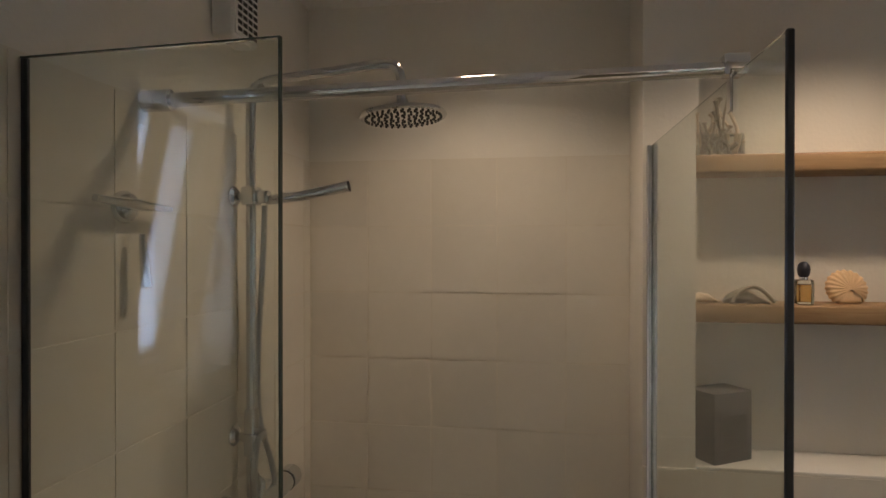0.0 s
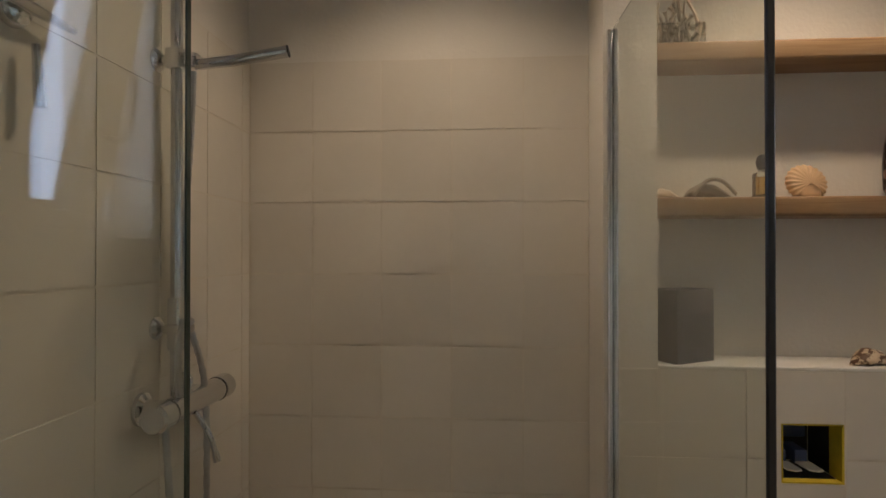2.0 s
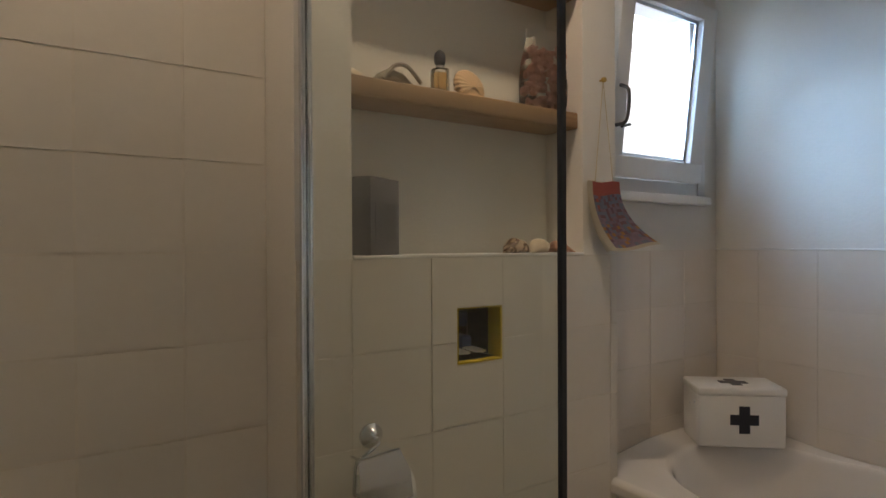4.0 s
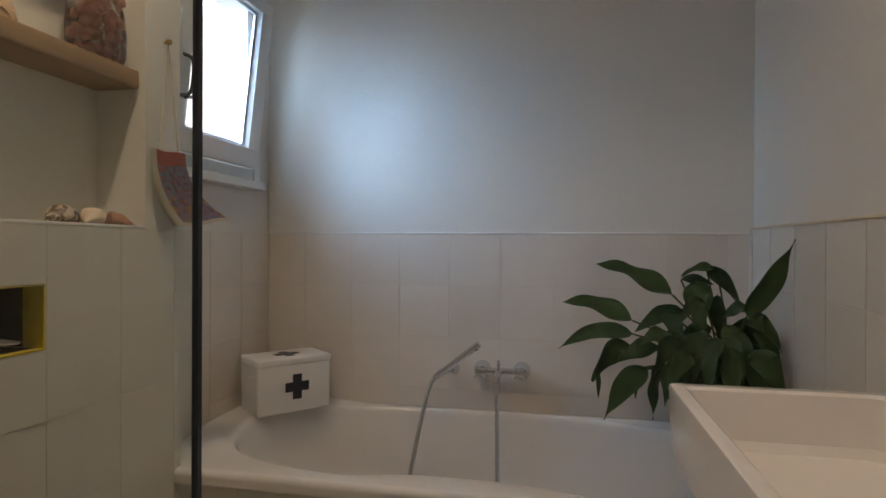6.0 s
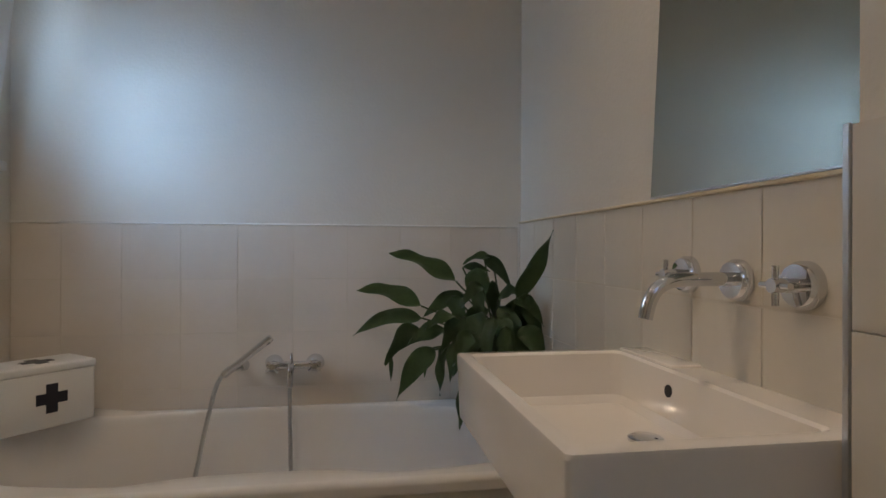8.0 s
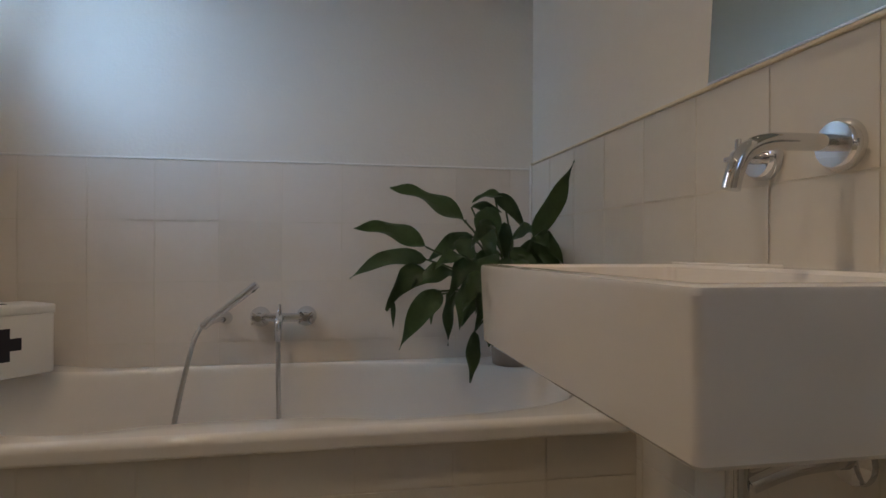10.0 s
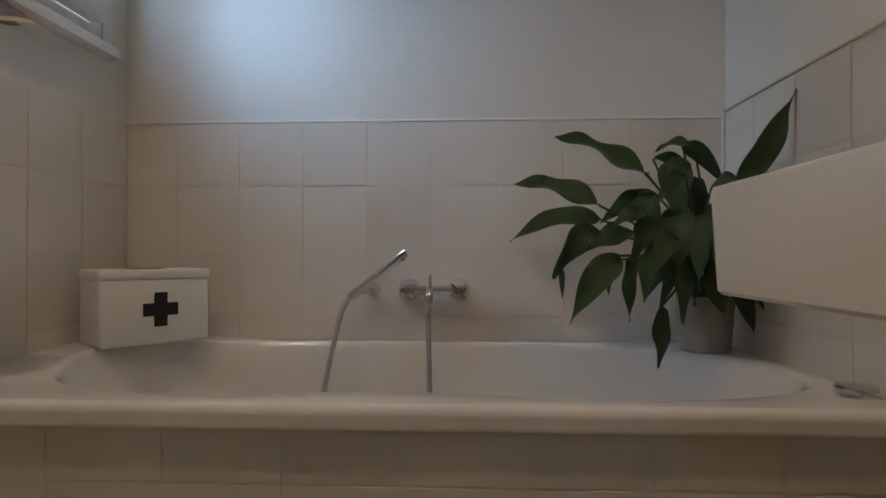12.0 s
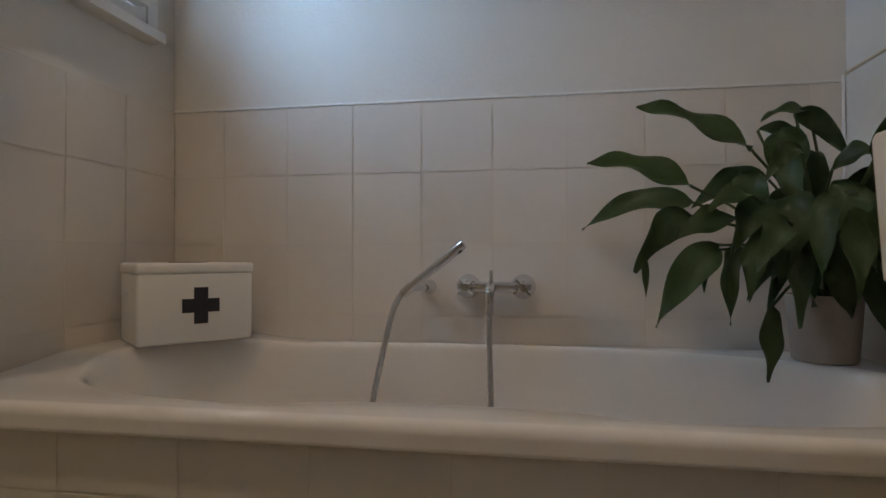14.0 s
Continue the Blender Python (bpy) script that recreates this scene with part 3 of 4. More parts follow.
def build_rain_shower():
    x, y = 0.325, -2.655
    s = thing("rain_shower", (x, LY, 1.18), "chrome thermostatic rain shower set with round head", "shower")
    part("riser", tube(spline([(x, y, 1.20), (x, y, 1.7), (x, y, 2.09), (x, y + 0.012, 2.125), (x, y + 0.045, 2.145), (x, -2.45, 2.160), (x, -2.35, 2.170), (x, -2.318, 2.163), (x, -2.306, 2.135), (x, -2.305, 2.09)], 6), 0.0115, 16), CHROME, s)
    head = part("shower_head", lathed((x, -2.303, 2.092), (0, 0.06, -1), ((0, 0.012), (0.012, 0.014), (0.016, 0.03), (0.026, 0.07), (0.032, 0.093), (0.04, 0.096), (0.043, 0.093), (0.044, 0.001)), 48), CHROME, s, "wide round chrome rain head")
    u, v = basis((0, 0.06, -1))
    c = Vector((x, -2.303, 2.092)) + Vector((0, 0.06, -1)).normalized() * 0.0425 - world_loc(head)
    nozzle = finish("nozzle", lathed((0, 0, 0), (0, 0.06, -1), ((0, 0.0034), (0.004, 0.0022)), 6), RUBBER)
    for ringno, count in ((1, 6), (2, 12), (3, 18), (4, 24), (5, 30), (6, 36)):
        for k in range(count):
            a = 2 * math.pi * k / count + ringno * 0.2
            ob = new("nozzle", nozzle)
            ob.location = c + (u * math.cos(a) + v * math.sin(a)) * (ringno * 0.0138)
            ob.parent = head
    for z in (1.883, 1.335):
        part("wall_bracket", sweep(lathed((x, LY + 0.002, z), (0, 1, 0), ((0, 0.024), (0.008, 0.024), (0.014, 0.019), (0.02, 0.008)), 24), [(x, LY + 0.01, z), (x, y, z)], 0.008, 12), CHROME, s)
    part("slider", box(boxed((x - 0.018, y - 0.018, 1.862), (x + 0.018, y + 0.018, 1.905), 0.005), (x - 0.012, y + 0.015, 1.868), (x + 0.012, y + 0.045, 1.896), 0.005), CHROME, s)
    hs = part("hand_shower", tube([(x - 0.005, y + 0.035, 1.874), (x - 0.01, -2.55, 1.882), (x - 0.03, -2.435, 1.906)], [0.011, 0.0115, 0.0125], 16), CHROME, s, "slim chrome stick hand shower")
    part("spray_face", lathed((x - 0.030, -2.435, 1.906), (-0.12, 1, 0.2), ((0, 0.0128), (0.002, 0.0128), (0.0025, 0.011)), 16), RUBBER, hs)
    part("coupling", box(boxed((x - 0.014, y - 0.014, 1.29), (x + 0.014, y + 0.014, 1.40), 0.006), (x - 0.02, y - 0.02, 1.325), (x + 0.02, y + 0.03, 1.345), 0.006), CHROME, s)
    mixer = part("mixer_body", tube([(0.20, -2.632, 1.183), (0.40, -2.632, 1.183)], 0.026, 24), CHROME, s, "chrome thermostatic mixer bar")
    part("handle", lathed((0.40, -2.632, 1.183), (1, 0, 0), ((0, 0.023), (0.004, 0.028), (0.042, 0.028), (0.047, 0.023), (0.048, 0.001)), 20), CHROME, mixer)
    part("handle", lathed((0.20, -2.632, 1.183), (-1, 0, 0), ((0, 0.023), (0.004, 0.028), (0.042, 0.028), (0.047, 0.023), (0.048, 0.001)), 20), CHROME, mixer)
    part("black_ring", lathed((0.397, -2.632, 1.183), (1, 0, 0), ((0, 0.0268), (0.005, 0.0268)), 20), RUBBER, mixer)
    part("black_ring", lathed((0.198, -2.632, 1.183), (1, 0, 0), ((0, 0.0268), (0.005, 0.0268)), 20), RUBBER, mixer)
    for px in (0.235, 0.375):
        part("wall_rose", lathed((px, LY + 0.002, 1.183), (0, 1, 0), ((0, 0.033), (0.012, 0.032), (0.02, 0.02), (0.05, 0.018)), 24), CHROME, mixer)
    part("bypass_pipe", tube(spline([(x, y, 1.30), (x + 0.004, y, 1.25), (0.335, -2.625, 1.235), (0.345, -2.628, 1.20)], 5), 0.009, 12), CHROME, s)
    part("lever", tube(spline([(0.33, -2.612, 1.165), (0.325, -2.585, 1.12), (0.318, -2.572, 1.065)], 4), [0.006] * 7 + [0.008] * 2, 10), CHROME, s)
    bm = tube(spline([(x - 0.006, y + 0.03, 1.862), (x - 0.018, y + 0.02, 1.75), (x - 0.024, y + 0.004, 1.5), (x - 0.035, y + 0.004, 1.36), (x - 0.06, y + 0.03, 1.2), (x - 0.07, y + 0.03, 0.9), (x - 0.04, y + 0.05, 0.62), (x + 0.05, y + 0.05, 0.6), (x + 0.06, y + 0.03, 0.9), (x + 0.06, y + 0.012, 1.16)], 16), [0.0075 if k % 2 else 0.0062 for k in range(145)], 8)
    part("hose", bm, HOSE, s, "ribbed metal shower hose")
    bm = tube(spline([(0.375, -2.62, 1.21), (0.40, -2.61, 1.29), (0.385, -2.61, 1.345), (0.345, -2.615, 1.352), (x, y, 1.345)], 14), [0.0075 if k % 2 else 0.0062 for k in range(57)], 8)
    part("short_hose", bm, HOSE, s)


build_rain_shower()


def build_robe_hook():
    h = thing("robe_hook", (0.69, LY, 1.835), "chrome wall hook with a drop handle", "hook")
    part("rose", lathed((0.69, LY + 0.002, 1.835), (0, 1, 0), ((0, 0.027), (0.012, 0.027), (0.02, 0.022), (0.024, 0.012), (0.03, 0.01)), 28), CHROME, h)
    part("arm", tube([(0.60, LY + 0.034, 1.836), (0.69, LY + 0.034, 1.838), (0.785, LY + 0.034, 1.842)], [0.005, 0.010, 0.006], 12), CHROME, h)
    part("drop_handle", tube([(0.672, LY + 0.03, 1.79), (0.668, LY + 0.034, 1.70)], [0.006, 0.009], 12), CHROME, h)


build_robe_hook()


def build_vent():
    v = thing("extractor_fan", (0.42, LY, 2.27), "white wall extractor fan with slotted grille", "fan")
    part("housing", boxed((0.30, LY, 2.222), (0.412, -2.652, 2.40), 0.008, 3), WHITEPL, v)
    grille = part("grille", boxed((0.306, -2.653, 2.228), (0.406, -2.648, 2.395), 0.002), WHITEPL, v)
    # thin near-black plates on the grille paint the shade inside its slots
    for r in range(10):
        for c in range(4):
            part("slot_shade", boxed((0.311 + c * 0.0235, -2.6485, 2.236 + r * 0.0155), (0.329 + c * 0.0235, -2.6472, 2.245 + r * 0.0155)), DARK, grille)


build_vent()

# ---- niche ----


def shelf(z, label):
    s = thing("shelf", (0.0, -1.25, z), label, "shelf", "niche shelves")
    part("board", boxed((NX + 0.001, -1.611, z), (0.03, -0.896, z + 0.047), 0.006, 3), WOOD, s)


shelf(1.577, "oak floating shelf across the wall niche")
shelf(1.953, "upper oak floating shelf across the wall niche")
ledge = structure("trim_ledge", boxed((NX, -1.611, 1.214), (0.052, -0.896, 1.222), 0.002), BEAD, "cream tiled ledge at the bottom of the niche", "trim")


def fan_shell(name, at, size, lean, mat, label, turn=0.0):
    """A ribbed scallop fan standing on its hinge."""
    s = thing(name, at, label, "shell", "shells on the shelf")
    bm = bmesh.new()
    nu, nv = 72, 12
    for side in (1, -1):
        grid = []
        for j in range(nv + 1):
            r = j / nv
            row = []
            for i in range(nu + 1):
                a = math.pi * (-0.24 + 1.48 * i / nu)
                rib = 1 + 0.03 * math.cos(i * 2 * math.pi / 4.5) * r
                rr = r * (0.93 + 0.07 * math.sin(a)) * rib
                d = (0.32 * math.sqrt(max(0, 1 - r ** 2.2)) + 0.02 * math.cos(i * 2 * math.pi / 4.5) * r) * side
                row.append(bm.verts.new((d * size, rr * math.cos(a) * size, (rr * math.sin(a) * 0.9 + 0.62) * size)))
            grid.append(row)
        for j in range(nv):
            for i in range(nu):
                bm.faces.new((grid[j][i], grid[j][i + 1], grid[j + 1][i + 1], grid[j + 1][i]))
    box(bm, (-0.2 * size, -0.5 * size, 0.0), (0.24 * size, 0.5 * size, 0.62 * size), 0.12 * size)
    bmesh.ops.transform(bm, matrix=Matrix.Translation(at) @ pose(0, 0, 0, 0, lean, turn), verts=bm.verts)
    part("valve", bm, mat, s, sharp=60)


def lying_shell(name, at, length, mat, label, turn=0.0, spire=False):
    s = thing(name, at, label, "shell", "shells on the shelf")
    bm = bmesh.new()
    nu, nv = 32, 20
    rows = []
    for j in range(nv + 1):
        t = j / nv
        rad = (0.30 * math.sin(math.pi * min(1, t * 0.96 + 0.03)) ** (0.7 if not spire else 1.1) * (1 - 0.45 * t)) * length
        rows.append([bm.verts.new(((rad * (1 + 0.07 * math.sin(5 * a + 9 * t))) * math.cos(a), (t - 0.5) * length, max(0.0, 0.7 * rad + 0.7 * rad * (1 + 0.10 * math.sin(t * 22)) * math.sin(a)))) for a in [2 * math.pi * k / nu for k in range(nu)]])
    for r, q in zip(rows, rows[1:]):
        for k in range(nu):
            bm.faces.new((r[k], r[(k + 1) % nu], q[(k + 1) % nu], q[k]))
    bm.faces.new(rows[0])
    bm.faces.new(rows[-1])
    bmesh.ops.transform(bm, matrix=Matrix.Translation(at) @ pose(0, 0, 0, 0, 0, turn), verts=bm.verts)
    part("whorl", bm, mat, s, sharp=60)


Z2 = 1.624
fan_shell("scallop_shell", (-0.03, -1.232, Z2), 0.057, -12, SHELL, "peach-coloured ribbed scallop shell standing on the shelf", 8)
lying_shell("sea_shell", (-0.02, -1.575, Z2), 0.075, SHELLW, "cream sea shell lying on the shelf", 10)
lying_shell("oyster_shell", (-0.01, -1.475, Z2), 0.11, SHELLD, "grey-brown open oyster shell on the shelf", -6)
bm = tube(spline([(0.02, -1.52, Z2 + 0.004), (0.02, -1.49, Z2 + 0.038), (0.02, -1.455, Z2 + 0.04), (0.022, -1.42, Z2 + 0.006)], 6), 0.005, 8)
rimshell = thing("shell_fragment", (0.02, -1.47, Z2), "curved shell rim leaning on the oyster", "shell", "shells on the shelf")
part("rim", bm, SHELLD, rimshell)


def perfume():
    p = thing("perfume_bottle", (-0.01, -1.345, Z2), "amber perfume bottle with a black rounded cap", "bottle")
    part("glass_body", boxed((-0.026, -1.365, Z2), (0.010, -1.327, Z2 + 0.062), 0.005, 3), GLASS, p)
    part("liquid", boxed((-0.022, -1.361, Z2 + 0.006), (0.006, -1.331, Z2 + 0.05), 0.004, 2), AMBER, p, "amber liquid")
    part("collar", lathed((-0.008, -1.346, Z2 + 0.062), (0, 0, 1), ((0, 0.010), (0.006, 0.010)), 16), CHROME, p)
    part("cap", lathed((-0.008, -1.346, Z2 + 0.067), (0, 0, 1), ((0, 0.009), (0.006, 0.013), (0.02, 0.0155), (0.032, 0.013), (0.039, 0.006), (0.04, 0.001)), 20), BLACK, p, "black rounded cap")


perfume()


def gift_bag(at, label, w, h, seed):
    b = thing("dried_flower_bag", at, label, "bag")
    rnd = random.Random(seed)
    x, y, z = at
    for k in range(84):
        t = rnd.random()
        r = 0.007 + rnd.random() * 0.009
        px, py, pz = x + (rnd.random() - 0.5) * 0.06, y + (rnd.random() - 0.5) * w * 0.8, z + 0.014 + t * h * 0.74
        bm = bmesh.new()
        bmesh.ops.create_icosphere(bm, subdivisions=1, radius=r)
        for vtx in bm.verts:
            vtx.co = vtx.co * (0.7 + 0.6 * rnd.random())
        bmesh.ops.translate(bm, verts=bm.verts, vec=(px, py, pz))
        part("petal", bm, POTPOURRI, b)
    bm = bmesh.new()
    nu = 40
    rows = []
    for j, (t, s) in enumerate(((0, 0.9), (0.1, 1.05), (0.35, 1.08), (0.6, 1.0), (0.78, 0.92), (0.9, 0.86), (1.0, 0.9))):
        rows.append([bm.verts.new((x + 0.045 * s * math.copysign(abs(math.cos(a)) ** 0.6, math.cos(a)) * (1 if t < 0.75 else 1.5 - t), y + w * 0.5 * s * math.copysign(abs(math.sin(a)) ** 0.6, math.sin(a)), z + t * h * (1 + 0.04 * math.sin(a * 3 + 1)))) for a in [2 * math.pi * k / nu for k in range(nu)]])
    for r, q in zip(rows, rows[1:]):
        for k in range(nu):
            bm.faces.new((r[k], r[(k + 1) % nu], q[(k + 1) % nu], q[k]))
    bm.faces.new(rows[0])
    part("film", bm, PLASTICBAG, b, "crinkled clear film", sharp=80)


gift_bag((-0.03, -0.975, Z2), "clear plastic bag of dried rose petals", 0.13, 0.225, 3)


def glass_jar():
    at = (-0.035, -1.545, 2.0)
    j = thing("glass_ornament", at, "clear glass ornament with dried grey stems", "ornament")
    part("vessel", boxed((-0.085, -1.605, 2.001), (0.015, -1.485, 2.055), 0.006, 3), GLASS, j)
    rnd = random.Random(8)
    for k in range(26):
        x0, y0 = -0.035 + (rnd.random() - 0.5) * 0.07, -1.545 + (rnd.random() - 0.5) * 0.09
        top = 2.03 + rnd.random() * 0.13
        pts = [(x0, y0, 2.006), (x0 + (rnd.random() - 0.5) * 0.03, y0 + (rnd.random() - 0.5) * 0.04, (2.006 + top) / 2), (x0 + (rnd.random() - 0.5) * 0.05, y0 + (rnd.random() - 0.5) * 0.07, top)]
        part("dried_stem", tube(spline(pts, 4), [0.003 + 0.002 * rnd.random()] * 8 + [0.007], 6), SHELLD if k % 3 else SHELLW, j)


glass_jar()


def grey_box():
    at = (0.012, -1.512, 1.222)
    g = thing("gift_box", at, "dark grey cardboard box on the niche ledge", "box")
    bm = boxed((-0.088, -0.064, 0), (0.0, 0.064, 0.178), 0.002)
    m = Matrix.Translation(at) @ pose(0, 0, 0, 0, 0, 31)
    bmesh.ops.transform(bm, matrix=m, verts=bm.verts)
    part("carton", bm, GREY, g)
    bm = boxed((0.0002, -0.045, 0.035), (0.0006, 0.045, 0.12))
    bmesh.ops.transform(bm, matrix=m, verts=bm.verts)
    part("print", bm, GREY2, g, "faint darker print on the box")


grey_box()
lying_shell("conch_shell", (0.005, -1.105, 1.222), 0.12, SPOTTED, "brown-spotted cone shell on the niche ledge", 12, True)
lying_shell("conch_shell", (0.01, -1.025, 1.222), 0.115, SHELLW, "cream cone shell on the niche ledge", 24, True)
lying_shell("conch_shell", (0.012, -0.955, 1.222), 0.10, SHELLR, "reddish cone shell on the niche ledge", -20, True)


def flush_opening():
    f = thing("flush_opening", (0.0, -1.267, 0.951), "open cistern hatch with yellow foam-lined edge", "hatch")
    y0, y1, z0, z1 = -1.338, -1.197, 0.951, 1.09
    part("lining", boxed((0.0, y1 - 0.006, z0 + 0.005), (0.052, y1 - 0.001, z1 - 0.005)), YELLOW, f, "rough yellow foam edge")
    part("lining", boxed((0.035, y0 + 0.001, z0 + 0.005), (0.0525, y0 + 0.003, z1 - 0.004)), YELLOW, f)
    part("lining", boxed((0.03, y0 + 0.001, z0 + 0.001), (0.0525, y1 - 0.001, z0 + 0.005)), YELLOW, f)
    part("lining", boxed((0.04, y0 + 0.001, z1 - 0.003), (0.0525, y1 - 0.001, z1 - 0.001)), YELLOW, f)
    for lo, hi in (((NX + 0.006, y0 + 0.001, z0 + 0.006), (0.034, y0 + 0.004, z1 - 0.005)), ((NX + 0.006, y1 - 0.005, z0 + 0.006), (-0.001, y1 - 0.001, z1 - 0.005)),
                   ((NX + 0.006, y0 + 0.004, z0 + 0.001), (0.029, y1 - 0.006, z0 + 0.0045)), ((NX + 0.006, y0 + 0.004, z1 - 0.004), (0.039, y1 - 0.006, z1 - 0.001))):
        part("inner_wall", boxed(lo, hi), DARK, f)
    part("back", boxed((NX + 0.001, y0 + 0.006, z0 + 0.007), (NX + 0.006, y1 - 0.007, z1 - 0.006)), DARK, f, "black cistern interior")
    for k in (0, 1):
        y = -1.322 + k * 0.05
        part("push_rod", boxed((NX + 0.01, y, z0 + 0.022), (-0.02, y + 0.03, z0 + 0.055), 0.003), BLUEPL, f, "blue-grey plastic push rod block")
        part("tab", prism(bmesh.new(), [(-0.02, y, z0 + 0.024), (-0.02, y + 0.034, z0 + 0.024), (0.02, y + 0.046, z0 + 0.018), (0.026, y + 0.03, z0 + 0.018), (0.018, y + 0.014, z0 + 0.018)], (0, 0, 0.004)), WHITEPL, f, "white plastic tab")
    part("fill_valve", boxed((NX + 0.007, -1.30, z0 + 0.075), (-0.06, -1.225, z0 + 0.115), 0.004), BLUEPL, f)


flush_opening()


def roll_holder():
    r = thing("toilet_roll_holder", (0.06, -1.59, 0.83), "chrome toilet roll holder with a flap cover", "roll holder")
    part("rose", lathed((BX + 0.007, -1.575, 0.826), (1, 0, 0), ((0, 0.027), (0.008, 0.027), (0.016, 0.02), (0.03, 0.01)), 28), CHROME, r)
    part("arm", tube(spline([(0.075, -1.575, 0.826), (0.098, -1.578, 0.822), (0.104, -1.61, 0.806), (0.104, -1.632, 0.79), (0.104, -1.636, 0.75), (0.104, -1.625, 0.722), (0.104, -1.5, 0.72)], 6), 0.0045, 12), CHROME, r)
    part("cover", prism(bmesh.new(), [(0.128, -1.640, 0.806), (0.128, -1.545, 0.812), (0.145, -1.528, 0.77), (0.15, -1.525, 0.715), (0.15, -1.645, 0.715)], (0.002, 0, 0.0006)), CHROME, r, "curved chrome cover flap")
    part("cover_hinge", tube([(0.098, -1.64, 0.806), (0.13, -1.64, 0.807), (0.13, -1.545, 0.813)], 0.003, 8), CHROME, r)
    roll = thing("toilet_roll", (0.105, -1.56, 0.68), "white toilet paper roll on its holder", "toilet roll")
    part("paper", lathed((0.104, -1.615, 0.72), (0, 1, 0), ((0, 0.02), (0.0, 0.046), (0.1, 0.046), (0.1, 0.02)), 32), TPAPER, roll)


roll_holder()


def calendar():
    c = thing("hanging_calendar", (0.06, -0.84, 1.73), "curled colourful paper calendar hanging from a cord", "calendar")
    part("pin", lathed((BX, -0.822, 1.723), (1, 0, 0), ((0, 0.003), (0.01, 0.003), (0.011, 0.008), (0.02, 0.007)), 14), BRASS, c, "brass-yellow pin")
    for y in (-0.868, -0.792):
        part("cord", tube([(BX + 0.012, -0.822, 1.722), (BX + 0.022, y, 1.424)], 0.0011, 6), STRING, c)
    rnd = random.Random(5)
    for layer, mats in ((0, [CREAM]), (1, [PAPER, RED, CREAM, ORANGE, CYAN, MAUVE])):
        bm = bmesh.new()
        nv, nu, grid = 22, 14, []
        for j in range(nv + 1):
            t = j / nv
            z = 1.425 - 0.225 * t + 0.022 * t * t
            out = 0.014 + 0.006 * layer + (0.060 + 0.024 * layer) * t ** 2.2
            row = []
            for i in range(nu + 1):
                u = i / nu
                y = -0.893 + 0.118 * u + 0.045 * t * t
                row.append(bm.verts.new((BX + out * (0.55 + 0.75 * u) + 0.006, y, z + 0.020 * u * t + 0.003 * math.sin(7 * u + 2 * layer))))
            grid.append(row)
        for j in range(nv):
            for i in range(nu):
                f = bm.faces.new((grid[j][i], grid[j][i + 1], grid[j + 1][i + 1], grid[j + 1][i]))
                if layer:
                    f.material_index = 2 if i < 2 or j == nv - 1 else 1 if j < 4 else rnd.choice((0, 0, 4, 4, 5, 5, 0, 3 if j > 11 else 4, 1 if j < 9 else 5))
        bmesh.ops.solidify(bm, geom=list(bm.faces), thickness=0.0012)
        part("printed_page" if layer else "back_page", bm, mats, c, "printed page curling outward" if layer else "plain cream pages behind")


calendar()

# ---- on the bath ----


def first_aid_box():
    at = Vector((0.170, -0.283, 0.572))
    t = thing("first_aid_tin", at, "white enamelled first aid tin with black crosses", "box")
    a = 40.5
    m = Matrix.Translation(at) @ pose(0, 0, 0, 0, 0, -a)
    h, l, d = 0.192, 0.278, 0.165

    def put(nm, bm, mat, lab=""):
        bmesh.ops.transform(bm, matrix=m, verts=bm.verts)
        return part(nm, bm, mat, t, lab)

    put("tin_body", boxed((-d, -l / 2, 0), (0, l / 2, h - 0.018), 0.008, 3), TIN)
    put("lid", boxed((-d - 0.003, -l / 2 - 0.003, h - 0.022), (0.003, l / 2 + 0.003, h + 0.006), 0.008, 3), TIN)

    def plus(face):
        w, r = 0.017, 0.045
        pts = [(-w, -r), (w, -r), (w, -w), (r, -w), (r, w), (w, w), (w, r), (-w, r), (-w, w), (-r, w), (-r, -w), (-w, -w)]
        return [face(p, q) for p, q in pts]

    put("cross", prism(bmesh.new(), plus(lambda p, q: (0.0, p + 0.008, 0.092 + q)), (0.0012, 0, 0)), BLACK, "black painted cross")
    put("cross", prism(bmesh.new(), plus(lambda p, q: (-0.08 + q, p, h + 0.006)), (0, 0, 0.0012)), BLACK, "black painted cross")
    for s in (0.03, 0.08):
        put("rivet", lathed((-s, -l / 2 - 0.0005, 0.15 - s * 0.3), (0, -1, 0), ((0, 0.004), (0.003, 0.003), (0.0035, 0.001)), 10), STEEL)


first_aid_box()


